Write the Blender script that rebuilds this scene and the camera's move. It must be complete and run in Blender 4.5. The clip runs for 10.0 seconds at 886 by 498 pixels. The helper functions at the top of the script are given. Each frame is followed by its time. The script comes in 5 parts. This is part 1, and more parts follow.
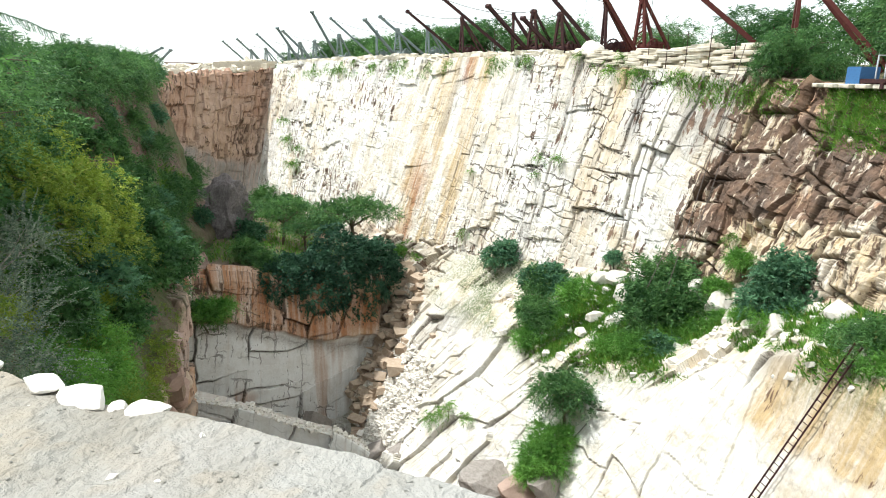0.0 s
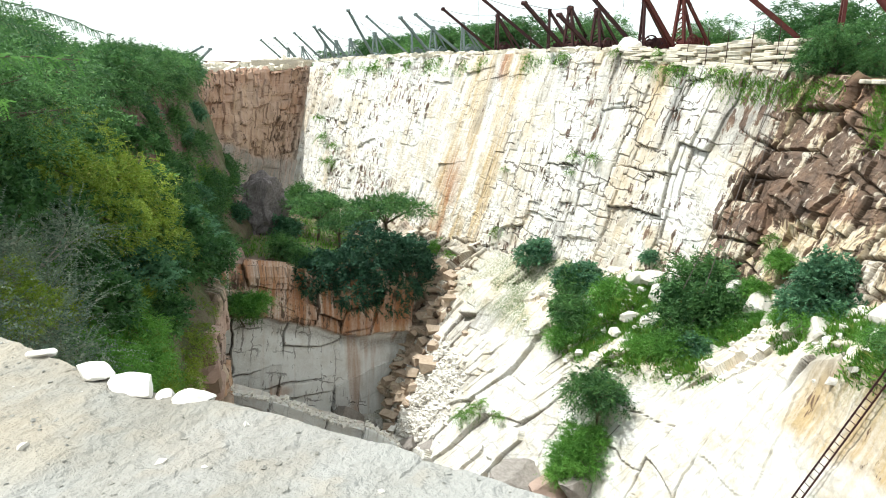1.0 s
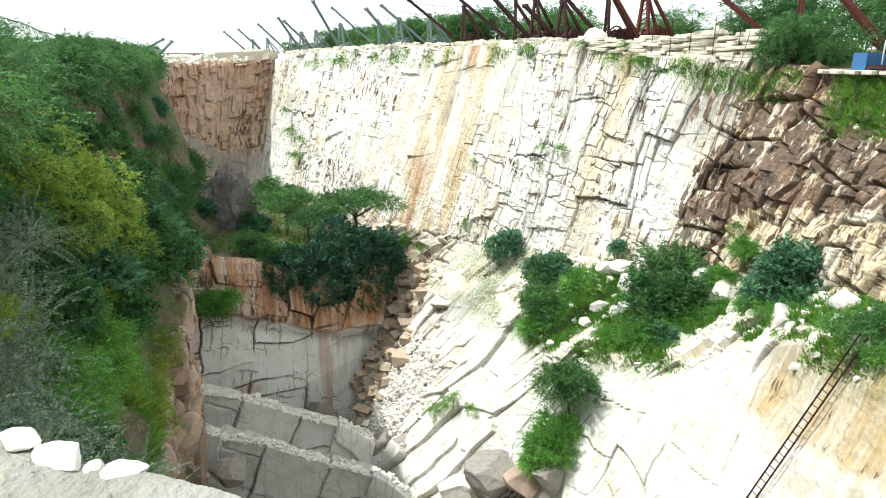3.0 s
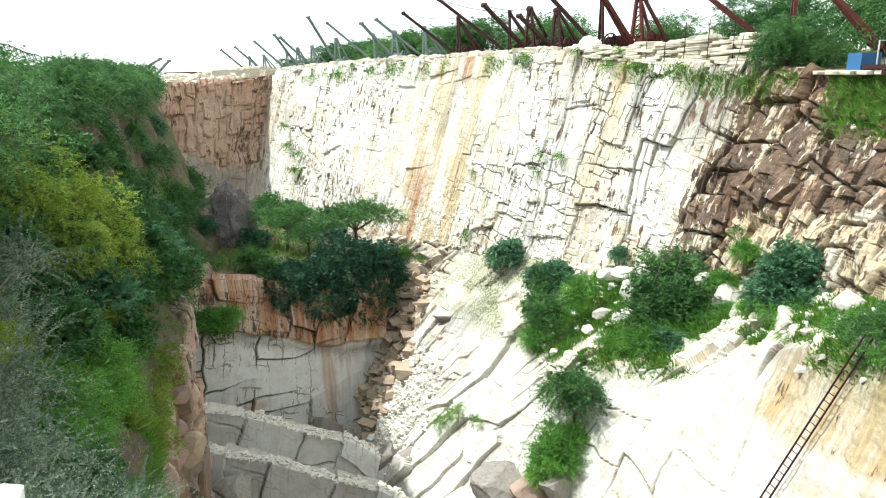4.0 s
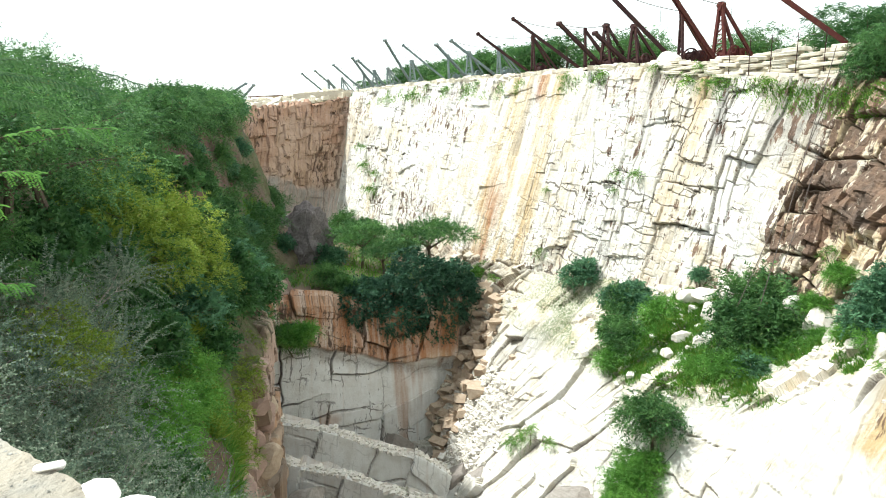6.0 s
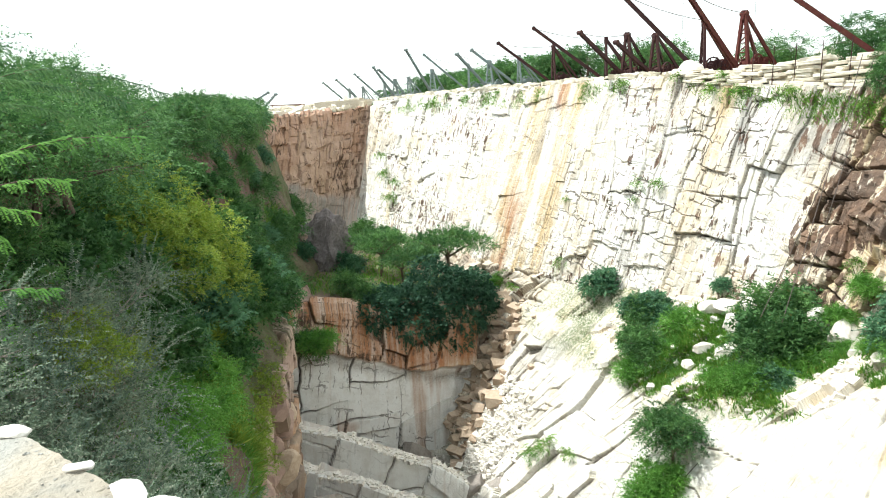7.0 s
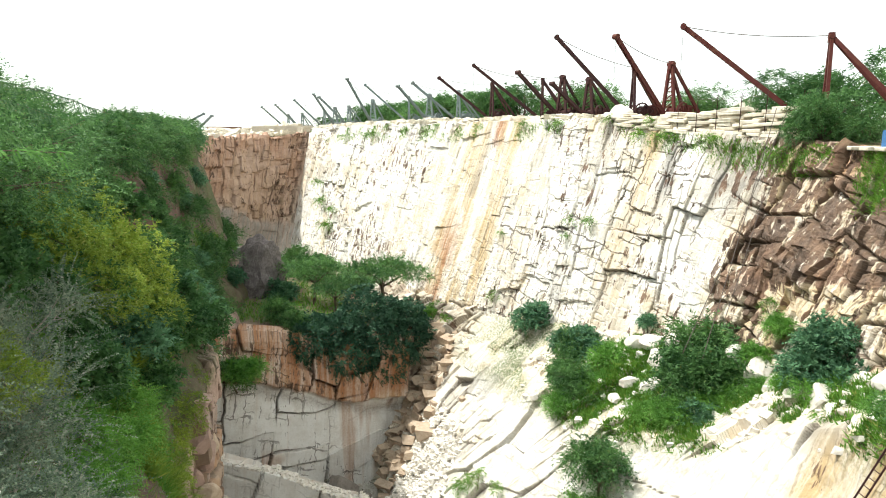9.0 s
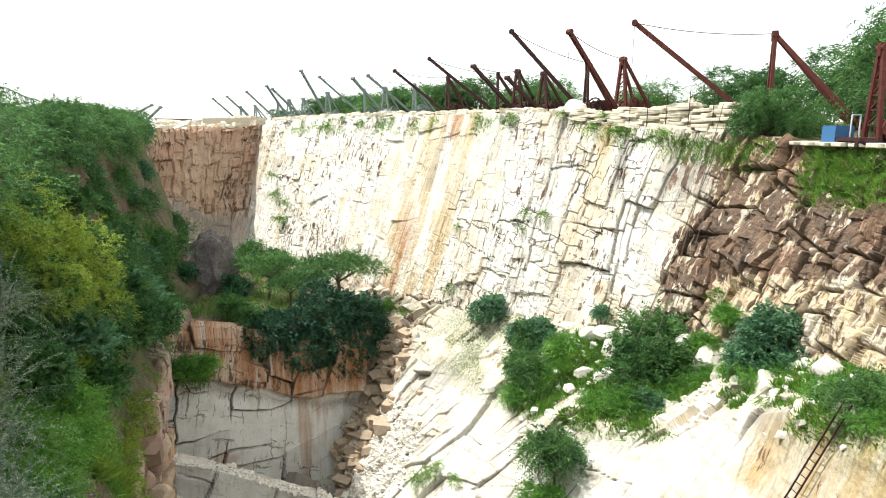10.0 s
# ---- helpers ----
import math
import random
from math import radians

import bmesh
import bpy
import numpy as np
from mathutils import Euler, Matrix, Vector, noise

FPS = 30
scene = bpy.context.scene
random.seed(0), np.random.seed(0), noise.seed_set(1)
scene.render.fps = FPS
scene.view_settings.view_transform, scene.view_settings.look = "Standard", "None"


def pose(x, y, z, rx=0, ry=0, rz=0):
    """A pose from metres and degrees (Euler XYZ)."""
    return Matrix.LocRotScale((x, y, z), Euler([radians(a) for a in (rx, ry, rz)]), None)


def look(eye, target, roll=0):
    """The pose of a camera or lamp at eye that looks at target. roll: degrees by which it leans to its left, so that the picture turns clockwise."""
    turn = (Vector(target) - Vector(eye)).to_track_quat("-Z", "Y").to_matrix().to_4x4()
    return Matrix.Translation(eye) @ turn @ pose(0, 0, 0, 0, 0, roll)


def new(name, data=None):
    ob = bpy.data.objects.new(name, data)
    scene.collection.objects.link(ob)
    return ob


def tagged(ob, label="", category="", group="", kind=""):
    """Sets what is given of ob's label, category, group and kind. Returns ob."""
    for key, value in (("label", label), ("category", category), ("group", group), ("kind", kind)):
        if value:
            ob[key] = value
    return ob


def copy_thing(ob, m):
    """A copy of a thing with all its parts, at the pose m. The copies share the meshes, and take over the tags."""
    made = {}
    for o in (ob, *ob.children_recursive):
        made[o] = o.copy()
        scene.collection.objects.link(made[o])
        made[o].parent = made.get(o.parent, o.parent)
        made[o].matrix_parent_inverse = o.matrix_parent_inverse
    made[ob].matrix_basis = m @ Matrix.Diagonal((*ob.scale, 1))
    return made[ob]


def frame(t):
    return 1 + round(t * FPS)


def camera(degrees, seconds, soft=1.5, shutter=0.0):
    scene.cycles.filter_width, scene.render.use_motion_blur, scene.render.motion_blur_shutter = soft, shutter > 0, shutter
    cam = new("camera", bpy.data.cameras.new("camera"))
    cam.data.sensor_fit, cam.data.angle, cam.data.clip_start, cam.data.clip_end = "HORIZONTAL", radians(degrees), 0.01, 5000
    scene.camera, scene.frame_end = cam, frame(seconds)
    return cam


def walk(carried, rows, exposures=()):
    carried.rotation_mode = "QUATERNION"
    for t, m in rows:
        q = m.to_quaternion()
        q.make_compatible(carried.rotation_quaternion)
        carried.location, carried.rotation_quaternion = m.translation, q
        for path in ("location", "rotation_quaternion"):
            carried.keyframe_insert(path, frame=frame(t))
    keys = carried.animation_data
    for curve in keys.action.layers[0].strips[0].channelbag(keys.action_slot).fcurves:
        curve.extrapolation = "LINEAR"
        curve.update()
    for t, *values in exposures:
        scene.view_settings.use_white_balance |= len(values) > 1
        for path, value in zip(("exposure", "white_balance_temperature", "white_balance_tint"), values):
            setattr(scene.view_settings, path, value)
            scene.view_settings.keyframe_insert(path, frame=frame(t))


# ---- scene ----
cam = camera(68.5, 10.0, soft=1.0)
PATH = [
    (0, (-0.75, 1.498, 0.724), (-0.718, 3.429, 0.206), 0.6),
    (0.5, (-0.754, 1.494, 0.724), (-0.773, 3.423, 0.196), 0.3),
    (1, (-0.764, 1.484, 0.724), (-0.833, 3.413, 0.198), 0.4),
    (1.5, (-0.761, 1.478, 0.724), (-0.864, 3.402, 0.186), 0.3),
    (2, (-0.758, 1.479, 0.722), (-0.889, 3.387, 0.137), 0.1),
    (2.5, (-0.749, 1.523, 0.76), (-0.846, 3.427, 0.154), 0.3),
    (3, (-0.707, 1.589, 0.842), (-0.688, 3.511, 0.29), 0.0),
    (3.2, (-0.713, 1.639, 0.851), (-0.672, 3.569, 0.328), -0.1),
    (4.3, (-0.595, 1.679, 0.827), (-0.587, 3.612, 0.31), -2.5),
    (4.5, (-0.587, 1.598, 0.845), (-0.578, 3.535, 0.347), -3.1),
    (5, (-0.665, 1.63, 0.872), (-0.705, 3.573, 0.398), -3.5),
    (5.5, (-0.647, 1.606, 0.905), (-0.791, 3.546, 0.441), -3.1),
    (5.7, (-0.719, 1.674, 0.859), (-0.887, 3.613, 0.399), -2.8),
    (6.8, (-0.715, 1.64, 0.868), (-0.984, 3.569, 0.416), -2.9),
    (7, (-0.721, 1.647, 0.865), (-0.982, 3.583, 0.435), -2.6),
    (7.5, (-0.74, 1.63, 0.863), (-0.989, 3.581, 0.499), -1.2),
    (8, (-0.718, 1.6, 0.876), (-0.934, 3.56, 0.537), -0.6),
    (8.5, (-0.694, 1.577, 0.884), (-0.852, 3.543, 0.549), -0.2),
    (9, (-0.713, 1.606, 0.867), (-0.776, 3.576, 0.525), 0.3),
    (9.5, (-0.688, 1.579, 0.864), (-0.691, 3.55, 0.523), -0.1),
    (10, (-0.685, 1.625, 0.86), (-0.616, 3.592, 0.5), 0.6),
]
walk(cam, [(t, look(eye, target, roll)) for t, eye, target, roll in PATH],
     [(0, 0.25, 6400, 9), (1, 0.25, 6350, 7), (2, 0.27, 6350, 4), (3.2, 0.33, 6350, 4), (5.5, 0.39, 6400, 5), (7.5, 0.47, 6500, 7), (9, 0.4, 6750, 8), (10, 0.33, 6750, 8)])

# ---- world and sun ----
SUN_EL, SUN_AZ = 60.0, -91.0          # azimuth in degrees from +y towards +x
world = bpy.data.worlds.new("sky")
scene.world = world
world.use_nodes = True
wn = world.node_tree
sky = wn.nodes.new("ShaderNodeTexSky")
sky.sky_type, sky.sun_disc = "NISHITA", False
sky.sun_elevation, sky.sun_rotation = radians(SUN_EL), radians(SUN_AZ)
sky.air_density, sky.dust_density, sky.ozone_density = 1.0, 2.0, 1.0
haze = wn.nodes.new("ShaderNodeMix")      # thin white monsoon haze over the blue
haze.data_type = "RGBA"
haze.inputs["Factor"].default_value = 0.75
haze.inputs["B"].default_value = (8.3, 8.8, 8.7, 1)
wn.links.new(sky.outputs[0], haze.inputs["A"])
wn.links.new(haze.outputs["Result"], wn.nodes["Background"].inputs[0])
wn.nodes["Background"].inputs[1].default_value = 0.15
sun = new("sun", bpy.data.lights.new("sun", "SUN"))
sun.data.energy, sun.data.angle, sun.data.color = 4.3, radians(0.6), (1.0, 0.985, 0.94)
sd = Vector((math.sin(radians(SUN_AZ)) * math.cos(radians(SUN_EL)), math.cos(radians(SUN_AZ)) * math.cos(radians(SUN_EL)), math.sin(radians(SUN_EL))))
sun.matrix_world = look(sd * 200, (0, 0, 0))


# ---- materials ----
def nodes_of(name, rough=0.85, metal=0.0):
    m = bpy.data.materials.new(name)
    m.use_nodes = True
    nt = m.node_tree
    b = nt.nodes["Principled BSDF"]
    b.inputs["Roughness"].default_value = rough
    b.inputs["Metallic"].default_value = metal
    b.inputs["Specular IOR Level"].default_value = 0.25
    return m, nt, b


def n_noise(nt, vec, scale, detail=5.0, rough=0.6):
    n = nt.nodes.new("ShaderNodeTexNoise")
    n.inputs["Scale"].default_value = scale
    n.inputs["Detail"].default_value = detail
    n.inputs["Roughness"].default_value = rough
    nt.links.new(vec, n.inputs["Vector"])
    return n.outputs["Fac"]


def n_range(nt, fac, lo, hi, a=0.0, b=1.0):
    n = nt.nodes.new("ShaderNodeMapRange")
    for k, v in zip(("From Min", "From Max", "To Min", "To Max"), (lo, hi, a, b)):
        n.inputs[k].default_value = v
    nt.links.new(fac, n.inputs["Value"])
    return n.outputs["Result"]


def n_mul(nt, a, b, op="MULTIPLY"):
    n = nt.nodes.new("ShaderNodeMath")
    n.operation = op
    for k, v in enumerate((a, b)):
        if isinstance(v, (int, float)):
            n.inputs[k].default_value = v
        else:
            nt.links.new(v, n.inputs[k])
    return n.outputs[0]


def n_mix(nt, fac, a, b):
    n = nt.nodes.new("ShaderNodeMix")
    n.data_type = "RGBA"
    for k, v in (("Factor", fac), ("A", a), ("B", b)):
        sock = n.inputs[k]
        if isinstance(v, tuple):
            sock.default_value = (*v, 1)
        elif isinstance(v, (int, float)):
            sock.default_value = v
        else:
            nt.links.new(v, sock)
    return n.outputs["Result"]


def n_attr(nt, name):
    n = nt.nodes.new("ShaderNodeAttribute")
    n.attribute_name = name
    return n


def n_scale(nt, vec, sc):
    n = nt.nodes.new("ShaderNodeMapping")
    n.inputs["Scale"].default_value = sc
    nt.links.new(vec, n.inputs["Vector"])
    return n.outputs[0]


def n_bump(nt, b, height, strength, dist):
    n = nt.nodes.new("ShaderNodeBump")
    n.inputs["Strength"].default_value = strength
    n.inputs["Distance"].default_value = dist
    nt.links.new(height, n.inputs["Height"])
    nt.links.new(n.outputs[0], b.inputs["Normal"])


def coords(nt, which="Object"):
    return nt.nodes.new("ShaderNodeTexCoord").outputs[which]


def rock_material(name, light, mid, tan=(0.52, 0.385, 0.21), rust=(0.34, 0.13, 0.055), grey=(0.27, 0.26, 0.24), soil=(0.1, 0.07, 0.045), moss=(0.08, 0.13, 0.035), earth=(0.088, 0.055, 0.04)):
    """Bedrock whose stains, and some corner shade, follow the float attributes tan, rust, grey, dirt, moss and earth of
    its mesh.
    """
    m, nt, b = nodes_of(name, 0.8)
    co = coords(nt)
    wall = n_attr(nt, "wall").outputs["Vector"]
    grain = n_noise(nt, co, 7.0, 8.0, 0.7)
    broad = n_noise(nt, co, 0.9, 7.0, 0.68)
    streak = n_noise(nt, n_scale(nt, wall, (2.2, 0.1, 1)), 1.0, 5.0, 0.62)
    fleck = n_noise(nt, n_scale(nt, wall, (2.6, 0.75, 1)), 1.0, 8.0, 0.66)
    col = n_mix(nt, n_range(nt, broad, 0.45, 0.62), light, mid)
    col = n_mix(nt, n_range(nt, streak, 0.55, 0.8, 0, 0.4), col, tan)
    for key, c, lo, hi in (("tan", tan, 0.3, 0.62), ("rust", rust, 0.35, 0.62), ("grey", grey, 0.38, 0.6)):
        f = n_mul(nt, n_attr(nt, key).outputs["Fac"], n_range(nt, n_mul(nt, streak, n_mul(nt, grain, 0.35), "ADD"), lo + 0.15, hi + 0.15, 0.25, 1.0))
        col = n_mix(nt, f, col, c)
    # a dark weathering crust, flaked off in splinters; its attribute says how much is left
    crust = n_range(nt, n_mul(nt, n_attr(nt, "earth").outputs["Fac"], n_range(nt, fleck, 0.32, 0.68, 0.0, 1.0), "ADD"), 0.97, 1.05)
    col = n_mix(nt, n_mul(nt, crust, 0.93), col, n_mix(nt, n_range(nt, broad, 0.4, 0.65), earth, (earth[0] * 2.3, earth[1] * 2.2, earth[2] * 2.0)))
    col = n_mix(nt, n_mul(nt, n_attr(nt, "dirt").outputs["Fac"], n_range(nt, grain, 0.35, 0.6, 0.45, 1)), col, soil)
    col = n_mix(nt, n_mul(nt, n_attr(nt, "moss").outputs["Fac"], n_range(nt, grain, 0.4, 0.6, 0.1, 1)), col, moss)
    col = n_mix(nt, n_range(nt, grain, 0.55, 0.85, 0, 0.35), col, grey)
    warp = nt.nodes.new("ShaderNodeTexNoise")
    warp.inputs["Scale"].default_value = 1.3
    warp.inputs["Detail"].default_value = 7.0
    nt.links.new(wall, warp.inputs["Vector"])
    hair = None
    for turn, wide, high, thin, lo in ((87, 2.3, 1.1, 0.06, 0.47), (-7, 2.6, 1.7, 0.07, 0.48), (80, 0.9, 0.42, 0.035, 0.56)):
        net = nt.nodes.new("ShaderNodeTexBrick")     # joints too fine for the relief
        net.offset, net.squash, net.offset_frequency = 0.43, 1.6, 2
        for key, val in (("Scale", 1.0), ("Mortar Size", thin), ("Mortar Smooth", 0.5), ("Brick Width", wide), ("Row Height", high)):
            net.inputs[key].default_value = val
        spin = nt.nodes.new("ShaderNodeMapping")
        spin.inputs["Rotation"].default_value = (0, 0, radians(turn))
        bent = nt.nodes.new("ShaderNodeVectorMath")
        nt.links.new(wall, bent.inputs[0])
        nt.links.new(n_scale(nt, warp.outputs["Color"], (0.75, 0.9, 0)), bent.inputs[1])
        nt.links.new(bent.outputs[0], spin.inputs["Vector"])
        nt.links.new(spin.outputs[0], net.inputs["Vector"])
        one = n_mul(nt, net.outputs["Fac"], n_range(nt, n_noise(nt, n_scale(nt, wall, (1, 0.6, 1)), 0.8 / high, 4.0), lo, lo + 0.05))
        hair = one if hair is None else n_mul(nt, hair, one, "MAXIMUM")
    hair = n_mul(nt, hair, n_attr(nt, "hair").outputs["Fac"])
    col = n_mix(nt, n_mul(nt, hair, 0.95), col, (soil[0] * 0.5, soil[1] * 0.5, soil[2] * 0.5))
    nt.links.new(col, b.inputs["Base Color"])
    n_bump(nt, b, n_mul(nt, n_mul(nt, grain, n_noise(nt, co, 30.0, 4.0), "ADD"), n_mul(nt, hair, -0.6), "ADD"), 0.6, 0.07)
    return m


def stone_material(name, a, c, rough=0.82):
    m, nt, b = nodes_of(name, rough)
    co = coords(nt)
    info = nt.nodes.new("ShaderNodeObjectInfo").outputs["Random"]
    g = n_noise(nt, co, 5.0, 7.0, 0.7)
    col = n_mix(nt, n_range(nt, g, 0.4, 0.75), a, c)
    col = n_mix(nt, n_mul(nt, info, 0.35), col, c)
    nt.links.new(col, b.inputs["Base Color"])
    n_bump(nt, b, g, 0.5, 0.05)
    return m


def leaf_material(name, a, c, dry=(0.2, 0.16, 0.06), dry_amount=0.15, trans=0.35):
    m, nt, b = nodes_of(name, 0.6)
    isl = nt.nodes.new("ShaderNodeNewGeometry").outputs["Random Per Island"]
    obj = nt.nodes.new("ShaderNodeObjectInfo").outputs["Random"]
    clump_tone = n_range(nt, n_noise(nt, coords(nt), 1.7, 3.0), 0.4, 0.62)      # lighter and darker leaves in clumps
    col = n_mix(nt, n_mul(nt, n_mul(nt, isl, 0.45), n_mul(nt, clump_tone, 0.6), "ADD"), (a[0] * 0.8, a[1] * 0.8, a[2] * 0.85), (c[0] * 1.1, c[1] * 1.1, c[2] * 1.05))
    col = n_mix(nt, n_mul(nt, obj, 0.45), col, (a[0] * 0.7, a[1] * 0.72, a[2] * 0.8))
    col = n_mix(nt, n_range(nt, isl, 1 - dry_amount, 1.0, 0, 0.7), col, dry)
    nt.links.new(col, b.inputs["Base Color"])
    t = nt.nodes.new("ShaderNodeBsdfTranslucent")
    nt.links.new(col, t.inputs["Color"])
    mx = nt.nodes.new("ShaderNodeMixShader")
    mx.inputs[0].default_value = trans
    out = nt.nodes["Material Output"]
    nt.links.new(b.outputs[0], mx.inputs[1])
    nt.links.new(t.outputs[0], mx.inputs[2])
    nt.links.new(mx.outputs[0], out.inputs[0])
    return m


def metal_material(name, paint, rust, amount=0.5, rough=0.7):
    m, nt, b = nodes_of(name, rough, 0.25)
    g = n_noise(nt, coords(nt), 4.0, 8.0, 0.7)
    f = n_noise(nt, coords(nt), 22.0, 4.0, 0.6)
    col = n_mix(nt, n_range(nt, g, 0.65 - amount * 0.4, 0.75 - amount * 0.2), paint, rust)
    col = n_mix(nt, n_range(nt, f, 0.5, 0.75, 0, 0.5), col, (0.035, 0.02, 0.015))
    nt.links.new(col, b.inputs["Base Color"])
    n_bump(nt, b, f, 0.3, 0.01)
    return m


def bark_material(name, a, c):
    m, nt, b = nodes_of(name, 0.9)
    g = n_noise(nt, n_scale(nt, coords(nt), (6, 6, 1.2)), 3.0, 6.0, 0.7)
    nt.links.new(n_mix(nt, n_range(nt, g, 0.35, 0.7), a, c), b.inputs["Base Color"])
    n_bump(nt, b, g, 0.6, 0.03)
    return m


M_MARBLE = rock_material("white_marble", (0.8, 0.785, 0.74), (0.66, 0.62, 0.53))
M_BROWN = rock_material("brown_rock", (0.47, 0.34, 0.28), (0.36, 0.25, 0.205), tan=(0.45, 0.3, 0.16))
M_PIT = rock_material("grey_marble", (0.74, 0.735, 0.71), (0.64, 0.62, 0.58), tan=(0.44, 0.27, 0.15))
M_SOIL = rock_material("hillside_soil", (0.14, 0.095, 0.072), (0.095, 0.065, 0.05), tan=(0.3, 0.21, 0.145), rust=(0.16, 0.06, 0.035))
M_SHELF = rock_material("weathered_shelf", (0.345, 0.34, 0.31), (0.275, 0.255, 0.215), tan=(0.5, 0.4, 0.27), grey=(0.42, 0.41, 0.39), soil=(0.36, 0.3, 0.22))
M_GROUND = rock_material("dusty_ground", (0.42, 0.36, 0.27), (0.32, 0.29, 0.18), moss=(0.1, 0.13, 0.04))
M_BOULDER = stone_material("white_boulder", (0.76, 0.74, 0.69), (0.5, 0.44, 0.36))
M_BOULDER_G = stone_material("grey_boulder", (0.36, 0.33, 0.3), (0.2, 0.17, 0.15))
M_OUTCROP = stone_material("dark_outcrop", (0.13, 0.11, 0.11), (0.27, 0.24, 0.225))
# creeper on the bench's shadow side: the shade is put into its dark leaves
M_LEAF_CREEPER_SHADE = leaf_material("leaf_creeper_shaded", (0.025, 0.075, 0.045), (0.06, 0.15, 0.08), dry_amount=0.0, trans=0.15)
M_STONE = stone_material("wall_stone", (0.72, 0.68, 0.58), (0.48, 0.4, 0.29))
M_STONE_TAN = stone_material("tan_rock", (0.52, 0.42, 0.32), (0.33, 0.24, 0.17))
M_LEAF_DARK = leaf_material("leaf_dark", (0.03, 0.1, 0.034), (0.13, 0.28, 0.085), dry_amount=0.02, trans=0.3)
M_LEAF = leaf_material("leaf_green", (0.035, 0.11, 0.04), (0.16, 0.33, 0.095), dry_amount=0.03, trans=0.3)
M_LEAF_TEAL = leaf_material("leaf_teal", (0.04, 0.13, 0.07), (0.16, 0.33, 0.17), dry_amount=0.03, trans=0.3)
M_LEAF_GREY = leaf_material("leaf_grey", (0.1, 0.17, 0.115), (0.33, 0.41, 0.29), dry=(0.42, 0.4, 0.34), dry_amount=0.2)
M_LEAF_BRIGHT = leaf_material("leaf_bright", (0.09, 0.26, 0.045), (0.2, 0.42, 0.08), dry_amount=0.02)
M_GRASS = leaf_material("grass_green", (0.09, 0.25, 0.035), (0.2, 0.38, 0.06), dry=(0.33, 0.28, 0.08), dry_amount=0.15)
# yellow-green grass, its lime tint doubling as sunlit highlights on the hillside
M_GRASS_Y_LIT = leaf_material("grass_yellow_lit", (0.14, 0.26, 0.035), (0.37, 0.46, 0.07), dry=(0.45, 0.4, 0.12), dry_amount=0.12)
M_BARK = bark_material("bark", (0.16, 0.12, 0.09), (0.08, 0.06, 0.045))
M_TWIG = bark_material("twig", (0.45, 0.4, 0.36), (0.28, 0.23, 0.2))
M_RUST = metal_material("rusty_red_steel", (0.11, 0.028, 0.026), (0.14, 0.055, 0.035), 0.45)
M_RUST_DARK = metal_material("dark_rusty_steel", (0.055, 0.025, 0.028), (0.1, 0.045, 0.032), 0.45)
# rusting steel of the far cranes, distance haze mixed into the paint colour
M_FAR_HAZED = metal_material("hazed_grey_steel", (0.2, 0.26, 0.26), (0.22, 0.2, 0.18), 0.4)
M_CABLE = metal_material("steel_cable", (0.12, 0.1, 0.09), (0.16, 0.1, 0.07), 0.3)
M_BLUE = metal_material("blue_painted_steel", (0.07, 0.2, 0.42), (0.2, 0.12, 0.08), 0.05)
M_WHITE = metal_material("white_painted_steel", (0.7, 0.72, 0.74), (0.3, 0.2, 0.12), 0.1)
M_STONE_PINK = stone_material("pinkish_rock", (0.45, 0.32, 0.265), (0.27, 0.185, 0.15))
M_PLASTER = stone_material("weathered_plaster", (0.55, 0.5, 0.42), (0.4, 0.34, 0.27))


# ---- noise and geometry helpers ----
def hash01(i, j, k, seed):
    h = (i * 374761393 + j * 668265263 + k * 2147483647 + seed * 1274126177) & 0xFFFFFFFF
    h = ((h ^ (h >> 13)) * 1274126177) & 0xFFFFFFFF
    h = ((h ^ (h >> 16)) * 2246822519) & 0xFFFFFFFF
    return ((h ^ (h >> 15)) & 0xFFFFFF) / float(0xFFFFFF)


def vnoise(p, seed=0):
    """Smooth value noise at points (..., 3), from -1 to 1."""
    i = np.floor(p).astype(np.int64)
    f = p - i
    f = f * f * (3 - 2 * f)
    out = 0.0
    for a in (0, 1):
        for b in (0, 1):
            for c in (0, 1):
                w = (f[..., 0] if a else 1 - f[..., 0]) * (f[..., 1] if b else 1 - f[..., 1]) * (f[..., 2] if c else 1 - f[..., 2])
                out = out + w * hash01(i[..., 0] + a, i[..., 1] + b, i[..., 2] + c, seed)
    return out * 2 - 1


def fbm(p, octaves=4, seed=0, gain=0.5):
    out, amp, tot = 0.0, 1.0, 0.0
    for k in range(octaves):
        out = out + amp * vnoise(p * 2.03 ** k, seed + k)
        tot += amp
        amp *= gain
    return out / tot


def rows_of(x, seed, key):
    """Which of the jittered rows of unit height x lies in, its place in the row and the distance to the nearer end."""
    i = np.floor(x).astype(np.int64)
    z = np.zeros_like(i)

    def line(k):
        return k + 0.7 * (hash01(k, key, z, seed) - 0.5)

    i = i - (x < line(i)) + (x >= line(i + 1))
    a, b = line(i), line(i + 1)
    return i, (x - a) / (b - a) - 0.5, np.minimum(x - a, b - x)


def cells(u, v, size, seed):
    """Blocks of a jointed rock face, in columns broken across: for each point a random number of its block, its place within it and its distance to the joint in metres."""
    zero = np.zeros(u.shape, np.int64)
    col, du, eu = rows_of(u / size[0], seed, zero)
    tall = size[1] * (0.6 + 0.9 * hash01(col, zero, zero + 5, seed))
    lean = 0.5 * (hash01(col, zero, zero + 7, seed) - 0.5)
    row, dv, ev = rows_of((v + lean * du * size[0]) / tall + 17.0 * hash01(col, zero, zero + 6, seed), seed + 1, col)
